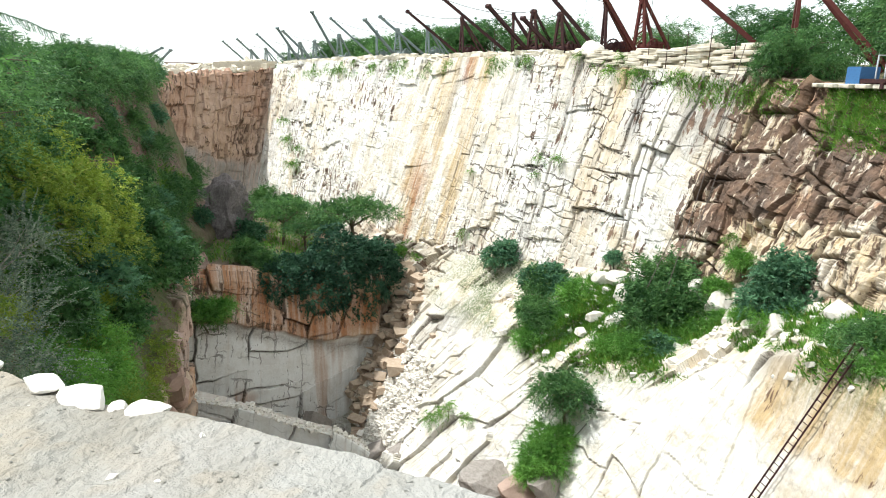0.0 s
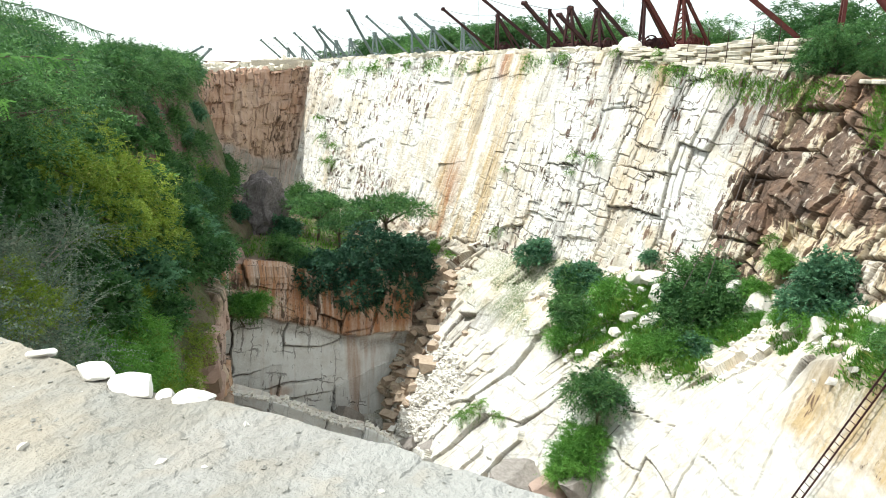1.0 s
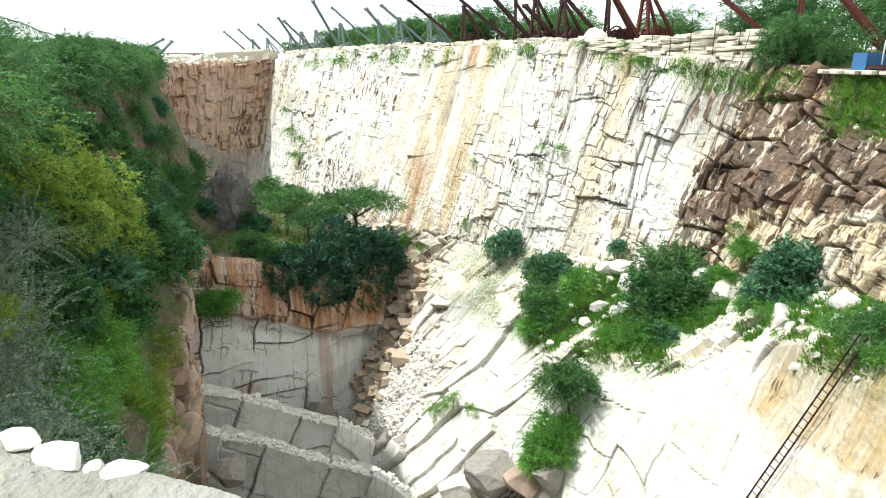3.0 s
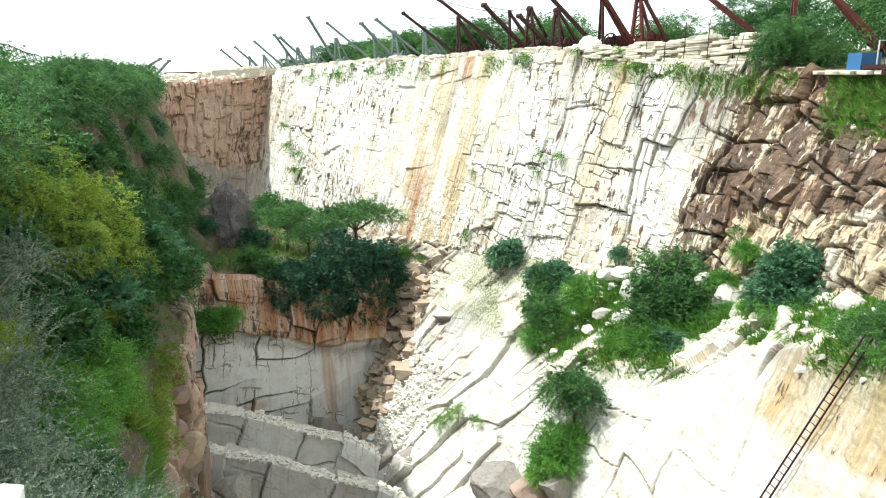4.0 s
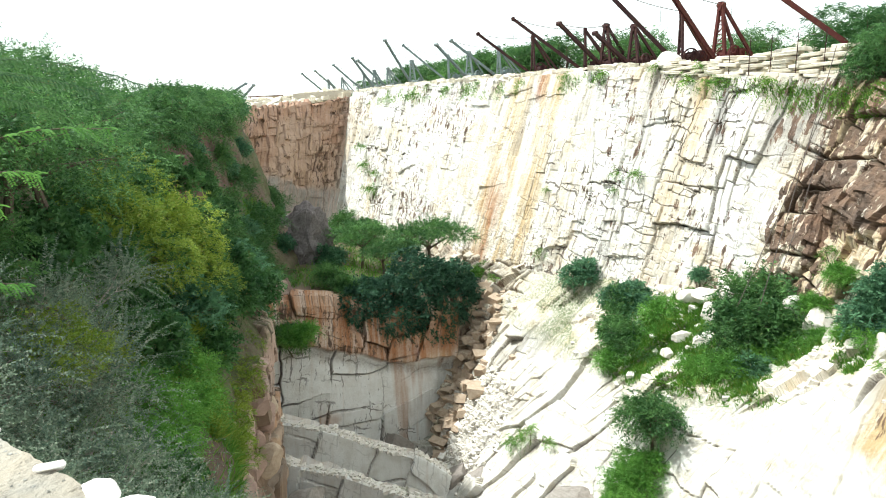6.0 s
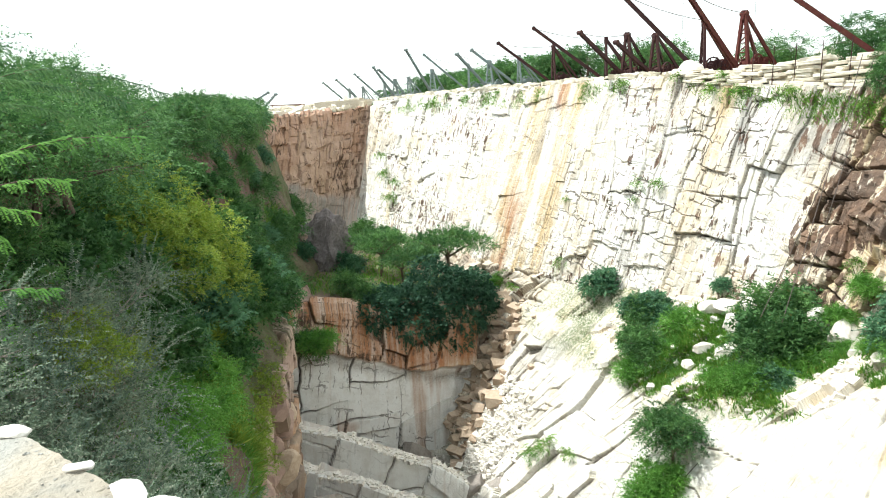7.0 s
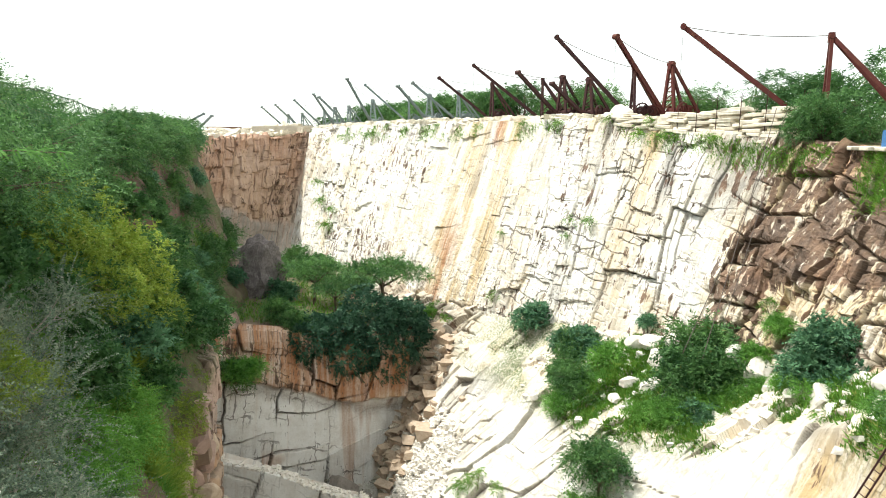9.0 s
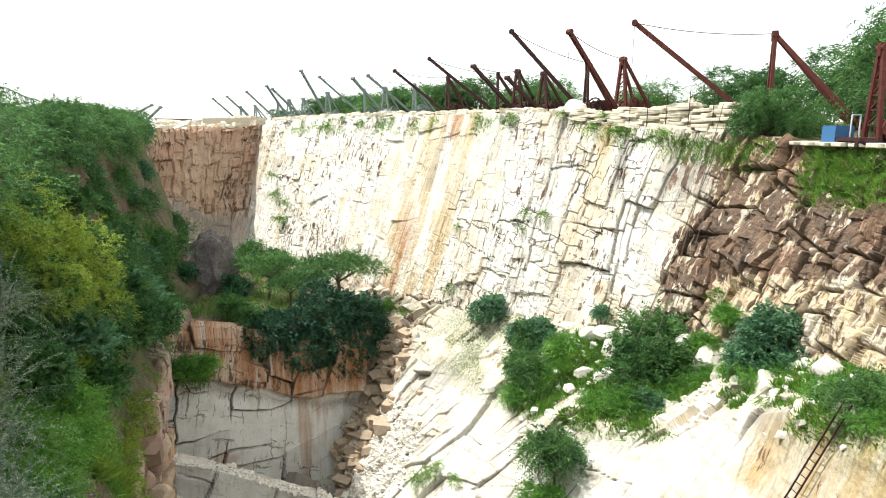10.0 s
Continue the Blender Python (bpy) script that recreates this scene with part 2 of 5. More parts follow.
    return hash01(col, row, zero + 2, seed), du, dv, np.minimum(eu * size[0], ev * tall)


def step(x, lo, hi):
    t = np.clip((x - lo) / (hi - lo), 0, 1)
    return t * t * (3 - 2 * t)


def spline(pts, n):
    """n points along a Catmull-Rom curve through pts, even in index."""
    p = np.array(pts, float)
    p = np.vstack([2 * p[0] - p[1], p, 2 * p[-1] - p[-2]])
    s = np.linspace(0, len(pts) - 1, n)
    i = np.clip(s.astype(int), 0, len(pts) - 2)
    t = (s - i)[:, None]
    a, b, c, d = p[i], p[i + 1], p[i + 2], p[i + 3]
    return 0.5 * (2 * b + (c - a) * t + (2 * a - 5 * b + 4 * c - d) * t ** 2 + (3 * b - a - 3 * c + d) * t ** 3)


def loft(lines, n_along, n_down):
    """Points (down, along, 3) of a surface ruled through the given curves."""
    curves = [spline(l, n_along) for l in lines]
    out = []
    for k in range(len(curves) - 1):
        t = np.linspace(0, 1, n_down[k] + 1)[: None if k == len(curves) - 2 else -1]
        out.append(curves[k][None] * (1 - t)[:, None, None] + curves[k + 1][None] * t[:, None, None])
    return np.concatenate(out)


def normals(P, towards):
    n = np.cross(np.gradient(P, axis=1), np.gradient(P, axis=0))
    n /= np.linalg.norm(n, axis=-1, keepdims=True) + 1e-9
    flip = np.sign((n * (np.array(towards) - P)).sum(-1, keepdims=True))
    flip[flip == 0] = 1
    return n * flip


def metres(P):
    """Arc lengths along and down a grid of points."""
    along = np.linalg.norm(np.diff(P, axis=1), axis=-1)
    down = np.linalg.norm(np.diff(P, axis=0), axis=-1)
    u = np.zeros(P.shape[:2])
    u[:, 1:] = np.cumsum(np.broadcast_to(along.mean(0), along.shape), 1)
    v = np.zeros(P.shape[:2])
    v[1:] = np.cumsum(down, 0)
    return u, v


def raw_mesh(name, verts, faces, mat):
    """A mesh from an array of points and an array of faces that all have the same number of corners."""
    verts, faces = np.asarray(verts, np.float32), np.asarray(faces, np.int32)
    me = bpy.data.meshes.new(name)
    me.vertices.add(len(verts))
    me.vertices.foreach_set("co", verts.reshape(-1))
    me.loops.add(faces.size)
    me.loops.foreach_set("vertex_index", faces.reshape(-1))
    me.polygons.add(len(faces))
    me.polygons.foreach_set("loop_start", np.arange(0, faces.size, faces.shape[1], dtype=np.int32))
    me.update(calc_edges=True)
    me.shade_flat()
    me.materials.append(mat)
    return me


def grid_mesh(name, P, mat, attrs=None, wall=None):
    r, c = P.shape[:2]
    idx = np.arange(r * c).reshape(r, c)
    f = np.stack([idx[:-1, :-1], idx[:-1, 1:], idx[1:, 1:], idx[1:, :-1]], -1).reshape(-1, 4)
    me = raw_mesh(name, P.reshape(-1, 3), f, mat)
    for key, val in (attrs or {}).items():
        me.attributes.new(key, "FLOAT", "POINT").data.foreach_set("value", np.clip(val, 0, 1).reshape(-1).astype(np.float32))
    if wall is not None:
        w = np.stack([wall[0], wall[1], 0 * wall[0]], -1)
        me.attributes.new("wall", "FLOAT_VECTOR", "POINT").data.foreach_set("vector", w.reshape(-1).astype(np.float32))
    return new(name, me)


def jointed(us, v, size, seed, relief, groove, width, tilt=0.5, keep=0.55, warp=0.16):
    """Relief of jointed rock: blocks of the given size set proud or back and tilted, with open joints; returns the relief, the open joints and a random number of each block."""
    q = np.stack([us * 0.22, v * 0.22, 0 * us + seed], -1)
    q2 = np.stack([us * 1.1, v * 1.1, 0 * us + seed], -1)
    wu = us + size[0] * (warp * fbm(q, 2, seed + 5) + 0.05 * fbm(q2, 2, seed + 6))
    wv = v + size[1] * (warp * fbm(q + 31.7, 2, seed + 9) + 0.05 * fbm(q2 + 8.8, 2, seed + 8))
    rnd, du, dv, edge = cells(wu, wv, size, seed)
    k = (rnd * 7919.0) % 1.0
    h = relief * ((rnd - 0.5) + tilt * (du * (k - 0.5) * 2 + dv * ((k * 13.0) % 1.0 - 0.5) * 2))
    open_here = step(vnoise(np.stack([us / size[0] * 0.6, v / size[1] * 0.6, 0 * us + 3.3 + seed], -1), seed + 2), 0.55 - keep * 1.2, 0.85 - keep * 1.2)
    joint = np.exp(-(edge / width) ** 2) * open_here
    return h - groove * joint, joint, (rnd * 331.7) % 1.0


def part(name, data, parent, label=""):
    ob = new(name, data)
    ob.parent = parent
    if label:
        ob["label"] = label
    return ob


def bm_mesh(name, bm, mat):
    me = bpy.data.meshes.new(name)
    bm.to_mesh(me)
    bm.free()
    me.materials.append(mat)
    return me


def thing(name, m, label, category, group="", kind=""):
    ob = new(name)
    ob.empty_display_size = 0.2
    ob.matrix_world = m
    return tagged(ob, label, category, group, kind)


def tube(bm, a, b, r0, r1, n=6):
    """A tapered tube between two points."""
    a, b = Vector(a), Vector(b)
    q = (b - a).to_track_quat("Z", "Y").to_matrix()
    rings = []
    for p, r in ((a, r0), (b, r1)):
        rings.append([bm.verts.new(p + q @ Vector((r * math.cos(2 * math.pi * k / n), r * math.sin(2 * math.pi * k / n), 0))) for k in range(n)])
    for k in range(n):
        bm.faces.new((rings[0][k], rings[0][(k + 1) % n], rings[1][(k + 1) % n], rings[1][k]))
    bm.faces.new(rings[0][::-1])
    bm.faces.new(rings[1])


def beam(bm, a, b, w, h, up=(0, 0, 1)):
    """A rectangular bar between two points."""
    a, b = Vector(a), Vector(b)
    d = (b - a).normalized()
    s = d.cross(Vector(up))
    s = s.normalized() if s.length > 1e-4 else Vector((1, 0, 0))
    t = s.cross(d)
    vs = [bm.verts.new(p + s * (i * w / 2) + t * (j * h / 2)) for p in (a, b) for i, j in ((-1, -1), (1, -1), (1, 1), (-1, 1))]
    for k in range(4):
        bm.faces.new((vs[k], vs[(k + 1) % 4], vs[4 + (k + 1) % 4], vs[4 + k]))
    bm.faces.new(vs[3::-1])
    bm.faces.new(vs[4:])


def rock_mesh(name, mat, seed, size=(1, 1, 1), cuts=9, rough=0.08, sub=3):
    """A broken block: a ball cut by random planes, with a little relief."""
    rng = np.random.RandomState(seed)
    bm = bmesh.new()
    bmesh.ops.create_icosphere(bm, subdivisions=sub, radius=1)
    v = np.array([x.co[:] for x in bm.verts])
    for _ in range(cuts):
        n = rng.normal(size=3)
        n /= np.linalg.norm(n)
        d = rng.uniform(0.45, 0.8)
        over = np.maximum(v @ n - d, 0)
        v = v - over[:, None] * n
    v = v * (1 + rough * fbm(v * 2.2 + seed, 3, seed))[:, None]
    if sub > 4:      # large outcrops break into ledges and joints
        k = np.floor(v[:, 2] * 4 + 0.8 * fbm(v * 1.5, 2, seed + 3)) + 3 * np.floor(v[:, 0] * 3 + 0.6 * fbm(v * 1.7, 2, seed + 4))
        v = v * (1 + 0.13 * np.sin(k * 12.9898) + 0.1 * fbm(v * 6, 4, seed + 5))[:, None]
    v = v * np.array(size)
    v[:, 2] -= v[:, 2].min() + 0.12 * size[2]
    for x, c in zip(bm.verts, v):
        x.co = c
    return bm_mesh(name, bm, mat)

# ---- the quarry: plan curves ----
RIM = [(-25, 105.5, 2.0), (-10.5, 81.6, 2.3), (0, 64, 2.2), (5.1, 55.8, 2.2), (9.5, 48.5, 2.0), (12.8, 43, 1.3), (16.0, 37, 0.8), (17.2, 32, 0.45), (18, 28, 0.4), (18.5, 22, 0.4), (19, 12, 0.3)]
TOE = [(-27, 97.5, -16.7), (-12.6, 75, -14.6), (-3, 59.8, -13.4), (3.1, 50.3, -12.7), (7.6, 43.7, -11.5), (11.2, 38, -10.8), (13.6, 33, -10.4), (14.4, 28.5, -8.8), (14.5, 24, -7.5), (14.6, 19, -6.5), (15.5, 12, -6)]
LIP = [(-27, 95, -17.2), (-14, 72, -16), (-5, 57.5, -15.5), (0.5, 47.5, -15.5), (3.6, 40, -15), (6, 34, -14), (8.9, 29.8, -12.7), (11, 26, -10.7), (12, 23, -9), (12, 18.7, -7.6), (12.5, 11, -7)]
FOOT = [(-27.5, 92, -17.6), (-17, 68, -17), (-7.5, 50, -24.5), (-6, 44.5, -26.6), (-4.5, 40, -26.8), (-2.5, 35, -26.8), (0, 30, -26.8), (2.5, 25, -26), (5, 20, -24), (6.5, 15, -22), (8, 8, -20)]
BACK_T = [(-44, 84, 0.3), (-35.5, 91, 0.3), (-31, 99, 0.6), (-25, 106, 1.6)]
BACK_B = [(-41, 80, -12), (-34, 87, -13.5), (-31, 95, -16), (-27.5, 102, -18)]
HILL_T = [(-44, 84, 0.3), (-30, 70, 0.6), (-24, 55, 0.8), (-20.5, 40, 0.8), (-18, 30, 0.5), (-14.5, 20, 0.3), (-11, 11, 0), (-7, 4.5, 0), (-2.6, 3.0, -0.15)]
HILL_M = [(-40, 80, -10), (-26, 68, -9), (-22.5, 54, -6), (-19, 40, -4.5), (-15.3, 29.5, -5), (-12.4, 19.5, -4.5), (-9, 11, -3.4), (-5.5, 5.8, -2.4), (-2.2, 3.3, -1.2)]
HILL_S = [(-38, 78, -12), (-22, 66, -13), (-20.5, 52, -13.5), (-17, 38, -12), (-12.4, 29.6, -9.5), (-11.2, 23, -10), (-7.8, 14.5, -8.5), (-3.8, 8, -5.5), (-1.6, 3.4, -3)]
HILL_B = [(-38, 77, -17), (-21, 65, -16), (-20.5, 51, -20), (-17, 38, -24), (-12.4, 29.2, -26.8), (-11.6, 22.5, -26.8), (-6, 13, -26.8), (-2.6, 7, -26.8), (-1, 4, -26.8)]
SHELF_E = [(-2.6, 3.37, 0), (-2.06, 3.12, 0), (-1.73, 2.96, 0), (-1.5, 2.845, 0), (-1.19, 2.75, 0), (-0.87, 2.62, 0), (-0.61, 2.48, 0), (0.2, 2.1, 0), (2, 1.2, 0), (8, -1, 0), (19, 3, 0.2)]
PIT_T = [(-20.5, 44, -13.5), (-15.3, 47, -13.9), (-11, 49.5, -15), (-5, 52.5, -15.3)]
PIT_B = [(-20.5, 41, -27), (-15.6, 44, -27), (-10.6, 47.3, -27), (-6.0, 50.3, -27)]


def back_from(line, centre, far, lift=0.04):
    p = np.array(line, float)
    d = p[:, :2] - np.array(centre)
    d /= np.linalg.norm(d, axis=1, keepdims=True)
    q = p.copy()
    q[:, :2] += d * far
    q[:, 2] += lift
    return q


def rock_grid(name, lines, n_along, n_down, mat, relief, towards, slant, hairline=1.0):
    """A rock face through plan curves. relief(us, v, t, P) gives the relief and the stains, with some corner shade
    among them.
    """
    P = loft(lines, n_along, n_down)
    n = normals(P, towards)
    u, v = metres(P)
    t = np.broadcast_to(np.linspace(0, 1, P.shape[0])[:, None], u.shape)
    us = u + slant * t
    h, attrs = relief(us, v, t, P)
    Q = P + n * h[..., None]
    attrs["hair"] = hairline * attrs.pop("fine", 1.0) * step(fbm(P * 0.22 + 3, 3, 199), -0.45, 0.0)
    ob = grid_mesh(name, Q, mat, attrs, (us, v))
    return ob, Q, us, v, t


# main cliff, its top turned back over the plateau
def cliff_relief(us, v, t, P):
    brown = step(us + 1.6 * fbm(P * 0.35, 4, 4), 76.0, 79.0)
    white = 1 - brown
    a, ja, ra = jointed(us, v + 0.12 * us, (2.9, 3.3), 11, 0.42, 0.2, 0.045, keep=0.3, tilt=0.3, warp=0.32)
    b, jb, rb = jointed(us, v + 0.05 * us, (1.05, 2.0), 23, 0.22, 0.14, 0.04, keep=0.34, tilt=0.4, warp=0.32)
    c, jc, rc = jointed(us, v, (0.5, 0.6), 37, 0.16, 0.1, 0.05, tilt=0.5, keep=0.5)
    # the brown end: large overhanging blocks split by long fissures, splintered in between
    d, jd, rd = jointed(us + 0.25 * v, v - 0.06 * us, (3.2, 2.4), 41, 0.42, 0.36, 0.08, tilt=0.5, keep=0.55, warp=0.3)
    e, je, re_ = jointed(us + 0.05 * v, v - 0.08 * us, (0.8, 1.3), 43, 0.3, 0.14, 0.045, tilt=0.9, keep=0.45, warp=0.3)
    rough = fbm(P * 1.3, 4, 3)
    rows = fbm(np.stack([us * 0.9, v * 0.12, 0 * us], -1), 4, 8)
    broken = step(fbm(np.stack([us * 0.16, v * 0.16, 0 * us + 2], -1), 3, 12), -0.05, 0.3)
    calm = np.exp(-((us - 51.5) / 4.5) ** 4)              # the smooth stained panel
    zone = 0.3 + 0.7 * step(fbm(np.stack([us * 0.14, v * 0.17, 0 * us + 7], -1), 3, 13), -0.22, 0.12)
    a, b, ja, jb = a * (0.5 + 0.5 * zone), b * zone, ja * zone, jb * zone ** 2
    h = (a * (1 - 0.75 * calm) + b * (1 - 0.6 * calm) + 0.08 * rough + 0.08 * rows) * white + brown * (d + e + 0.35 * c + 0.3 * fbm(P * 0.9, 5, 29, 0.6))
    low = np.clip((t - 0.55) * 2.2, 0, 1)
    h = h + white * np.maximum(low, 0.8 * broken * (1 - calm)) * c * 0.9
    h = h * (0.15 + 0.85 * step(v, 1.2, 2.6))
    ub = us + 0.7 * fbm(P * np.array([0.5, 0.5, 0.25]), 3, 57)
    yellow = np.exp(-((ub - 54.6) / 1.3) ** 2) * (1 - step(t, 0.35, 0.55))
    ochre = np.exp(-((ub - 49.0) / 1.5) ** 2) * step(t, 0.4, 0.75)
    panel = 0.95 * step(ub, 45.5, 47.5) * (1 - step(ub, 55, 57.5)) * step(fbm(np.stack([us * 0.7, v * 0.15, 0 * us], -1), 3, 58), -0.45, 0.0)
    wide = 0.6 * step(us, 63, 67) * (1 - 0.8 * t) * step(fbm(np.stack([us * 0.5, v * 0.1, 0 * us + 4], -1), 3, 60), -0.3, 0.15) + 0.35 * step(us, 30, 38) * step(fbm(np.stack([us * 0.4, v * 0.12, 0 * us], -1), 3, 59), 0.05, 0.3)
    patch = step(fbm(P * 0.3 + 4, 4, 19), 0.05, 0.3) * 0.5
    tan = np.maximum.reduce([yellow, ochre, panel, wide, patch, brown * (0.6 + 0.3 * (rd > 0.5))])
    rust = 0.85 * ochre * step(fbm(P * 0.5, 3, 6), -0.3, 0.2) + brown * 0.7 * step(fbm(P * 0.4, 3, 7), 0.0, 0.3)
    rust = np.maximum(rust, 0.8 * np.exp(-((us - 51.9) / 0.9) ** 2) * (1 - step(t, 0.1, 0.2)))
    strip = fbm(np.stack([us * 1.3, v * 0.06, 0 * us], -1), 3, 15)
    stained = np.maximum(np.exp(-((us - 66.2) / 1.2) ** 2) * (1 - step(t, 0.35, 0.6)), step(us, 69.5, 72) * (1 - step(us, 79, 82)) * (1 - step(t, 0.22, 0.5)))
    grey = np.maximum(0.9 * stained * step(strip, -0.15, 0.2), 0.6 * np.exp(-((us - 50.6) / 0.7) ** 2) * (1 - step(t, 0.35, 0.5)))
    grey = np.maximum(grey, white * (1 - calm) * 0.4 * ((ra > 0.88) + 0.6 * (rb > 0.88)))
    soft = step(us, 80.5, 81.5) * step(t, 0.58, 0.64)           # tan blocks below the crust
    crust = fbm(np.stack([(us + 0.35 * v) * 0.5, v * 0.22, 0 * us], -1), 4, 44)
    earth = brown * (0.64 + 0.34 * crust + 0.14 * (re_ - 0.5) + 0.1 * (rd - 0.5)) * (1 - 0.5 * soft)
    earth = np.maximum(earth, stained * (0.32 + 0.3 * strip))
    earth = np.maximum(earth, white * (1 - 0.6 * calm) * (0.15 + 0.2 * broken + 0.12 * low))
    dirt = np.maximum(np.maximum(0.85 * ja * (1 - 0.6 * calm), 0.75 * jb), brown * np.maximum(jd, 0.75 * je))
    moss = (1 - step(v, 1.5, 3.0)) * step(fbm(P * 0.5, 3, 33), -0.1, 0.3)
    return h, dict(tan=tan, rust=rust * (1 - soft), grey=grey, dirt=dirt, moss=moss, earth=earth, fine=(0.9 - 0.5 * calm - 0.35 * brown) * zone)


TOPBACK = back_from(RIM, (-12, 40), 2.5)
cliff, CLIFF, _, _, _ = rock_grid("wall_cliff", [TOPBACK, RIM, (np.array(TOE) * 1.06 - np.array(RIM) * 0.06)], 1350, [6, 230], M_MARBLE, cliff_relief, (-60, 30, 30), 4.0)
tagged(cliff, "blasted white marble quarry face with tan streaks and dark joints", "cliff", kind="structure")


# lower slope of inclined slabs, with a grassy bench on top
def slab_relief(us, v, t, P):
    col_at = np.linspace(0, 10, us.shape[1])[None] + 0.15 * fbm(P * 0.4, 3, 2)
    a, ja, ra = jointed(us + v * 0.15, v + 0.12 * us, (2.6, 5.6), 51, 0.85, 0.2, 0.05, keep=0.34, tilt=0.5, warp=0.4)
    b, jb, rb = jointed(us + v * 0.2, v - 0.1 * us, (0.9, 2.2), 63, 0.26, 0.12, 0.045, tilt=0.7, keep=0.36, warp=0.3)
    g, jg, rg = jointed(us - v * 0.3, v + 0.1 * us, (4.6, 3.4), 69, 0.28, 0.16, 0.04, keep=0.4, tilt=0.35, warp=0.35)
    patchy = step(fbm(P * 0.2 + 9, 3, 14), -0.15, 0.2)
    left = 1 - step(col_at + 0.3 * step(t, 0.5, 0.8), 2.45, 2.7)
    plain = step(col_at, 4.9, 5.4) * step(t, 0.22, 0.3)          # the broad smooth slabs
    h = (1 - plain) * (0.85 * a + b * (0.1 + 0.9 * patchy)) + plain * (g + 0.09 * fbm(P * 1.8, 5, 18)) + 0.06 * fbm(P * 1.6, 4, 16)
    lb, lj, rl = jointed(us + 0.3 * v, v, (0.8, 1.2), 67, 0.8, 0.35, 0.07, tilt=0.5, keep=0.8)
    h = h + left * (lb + 0.3 * fbm(P * 0.6, 3, 5))
    bench = (1 - step(t, 0.2, 0.33)) * step(us, 50, 55)
    scar = step(col_at, 7.75, 7.95) * (1 - step(t + 0.08 * fbm(P * 0.5, 3, 78), 0.36, 0.4)) * step(t, 0.2, 0.24)
    tan = np.maximum.reduce([0.35 * patchy * (1 - plain), scar, 0.35 * step(col_at, 8.2, 8.6) * plain, 0.5 * bench, left * (0.35 + 0.5 * rl), 0.3 * plain * step(fbm(P * 0.4 + 6, 4, 13), 0.1, 0.4)])
    earth = np.maximum(left * (0.3 + 0.35 * fbm(P * 0.6, 3, 74)), scar * (0.2 + 0.15 * fbm(P * 0.8, 3, 79)))
    earth = np.maximum(earth, 0.55 * step(t, 0.56, 0.62) * step(col_at, 5.0, 5.4) * step(fbm(P * 0.5, 3, 76), -0.2, 0.2))
    rust = left * 0.4 * step(fbm(P * 0.5, 3, 71), 0.0, 0.4)
    grey = np.maximum(left * 0.5 * (rl > 0.55), 0.6 * step(t, 0.78, 0.95) * step(fbm(P * 0.3, 3, 72), -0.3, 0.2))
    grey = np.maximum(grey, (1 - plain) * 0.6 * (ra > 0.8))
    dirt = np.maximum.reduce([ja * (1 - plain), 0.7 * jb * patchy * (1 - plain), 0.9 * jg * plain, left * lj])
    moss = bench * step(fbm(P * 0.35, 3, 73), -0.2, 0.05)
    return h, dict(tan=tan, rust=rust, grey=grey, dirt=dirt, moss=moss, earth=earth, fine=0.45 - 0.15 * plain)


slab, SLAB, _, _, _ = rock_grid("wall_slab", [TOE, LIP, FOOT], 1150, [50, 170], M_MARBLE, slab_relief, (-60, 30, 40), 4.0, 0.75)
tagged(slab, "sunlit inclined white marble slabs stepping down into the pit", "rock slope", kind="structure")


def back_relief(us, v, t, P):
    a, ja, ra = jointed(us, v, (3.0, 4.5), 81, 0.9, 0.3, 0.12, keep=0.5, tilt=0.3)
    b, jb, rb = jointed(us, v, (1.0, 1.8), 83, 0.5, 0.2, 0.09, tilt=0.6, keep=0.45)
    smooth = step(t - 0.006 * us + 0.1 * fbm(P * 0.2, 2, 1), 0.55, 0.62)
    h = (a + b) * (1 - 0.8 * smooth) + 0.5 * fbm(P * 0.4, 4, 85)
    rust = (1 - smooth) * 0.35 * step(fbm(P * 0.2, 3, 87), -0.2, 0.2)
    # grey foot, plus the dim corner beside the cliff painted as a grey strip
    grey = np.maximum(smooth * 0.85, 0.8 * step(us, 26, 29))
    earth = (1 - smooth) * (0.3 + 0.35 * fbm(np.stack([us * 0.3, v * 0.15, 0 * us], -1), 4, 88))
    return h, dict(tan=0.35 * (1 - smooth), rust=rust, grey=grey, dirt=np.maximum(ja, 0.5 * jb) * 0.8, moss=0 * t, earth=earth)


back, BACK, _, _, _ = rock_grid("wall_back", [back_from(BACK_T, (-12, 40), 2.5), BACK_T, BACK_B], 260, [4, 110], M_BROWN, back_relief, (-10, 40, 20), 1.5, 0.25)
tagged(back, "reddish brown end wall of the quarry with grey foot", "cliff", kind="structure")


def hill_relief(us, v, t, P):
    near = step(P[..., 1], 3, 9)
    h = 0.9 * near * fbm(P * 0.22, 4, 91) + 0.25 * near * fbm(P * 0.9, 3, 92)
    spine = step(P[..., 1], 19, 21) * (1 - step(P[..., 1], 33, 36))
    rocky = step(t + 0.11 * spine + 0.03 * fbm(P * 0.5, 2, 90), 0.6, 0.66)
    c, jc, rc = jointed(us, v, (1.3, 2.6), 95, 0.8, 0.35, 0.1, tilt=0.8, keep=0.7)
    h = h * (1 - 0.6 * rocky) + rocky * c * near
    bare = step(us, 32, 38) * (1 - step(us, 60, 64)) * (1 - step(t + 0.05 * fbm(P * 0.3, 3, 94), 0.24, 0.3))
    moss = (1 - rocky) * (1 - bare) * step(fbm(P * 0.3, 3, 96), -0.25, 0.2) * 0.9
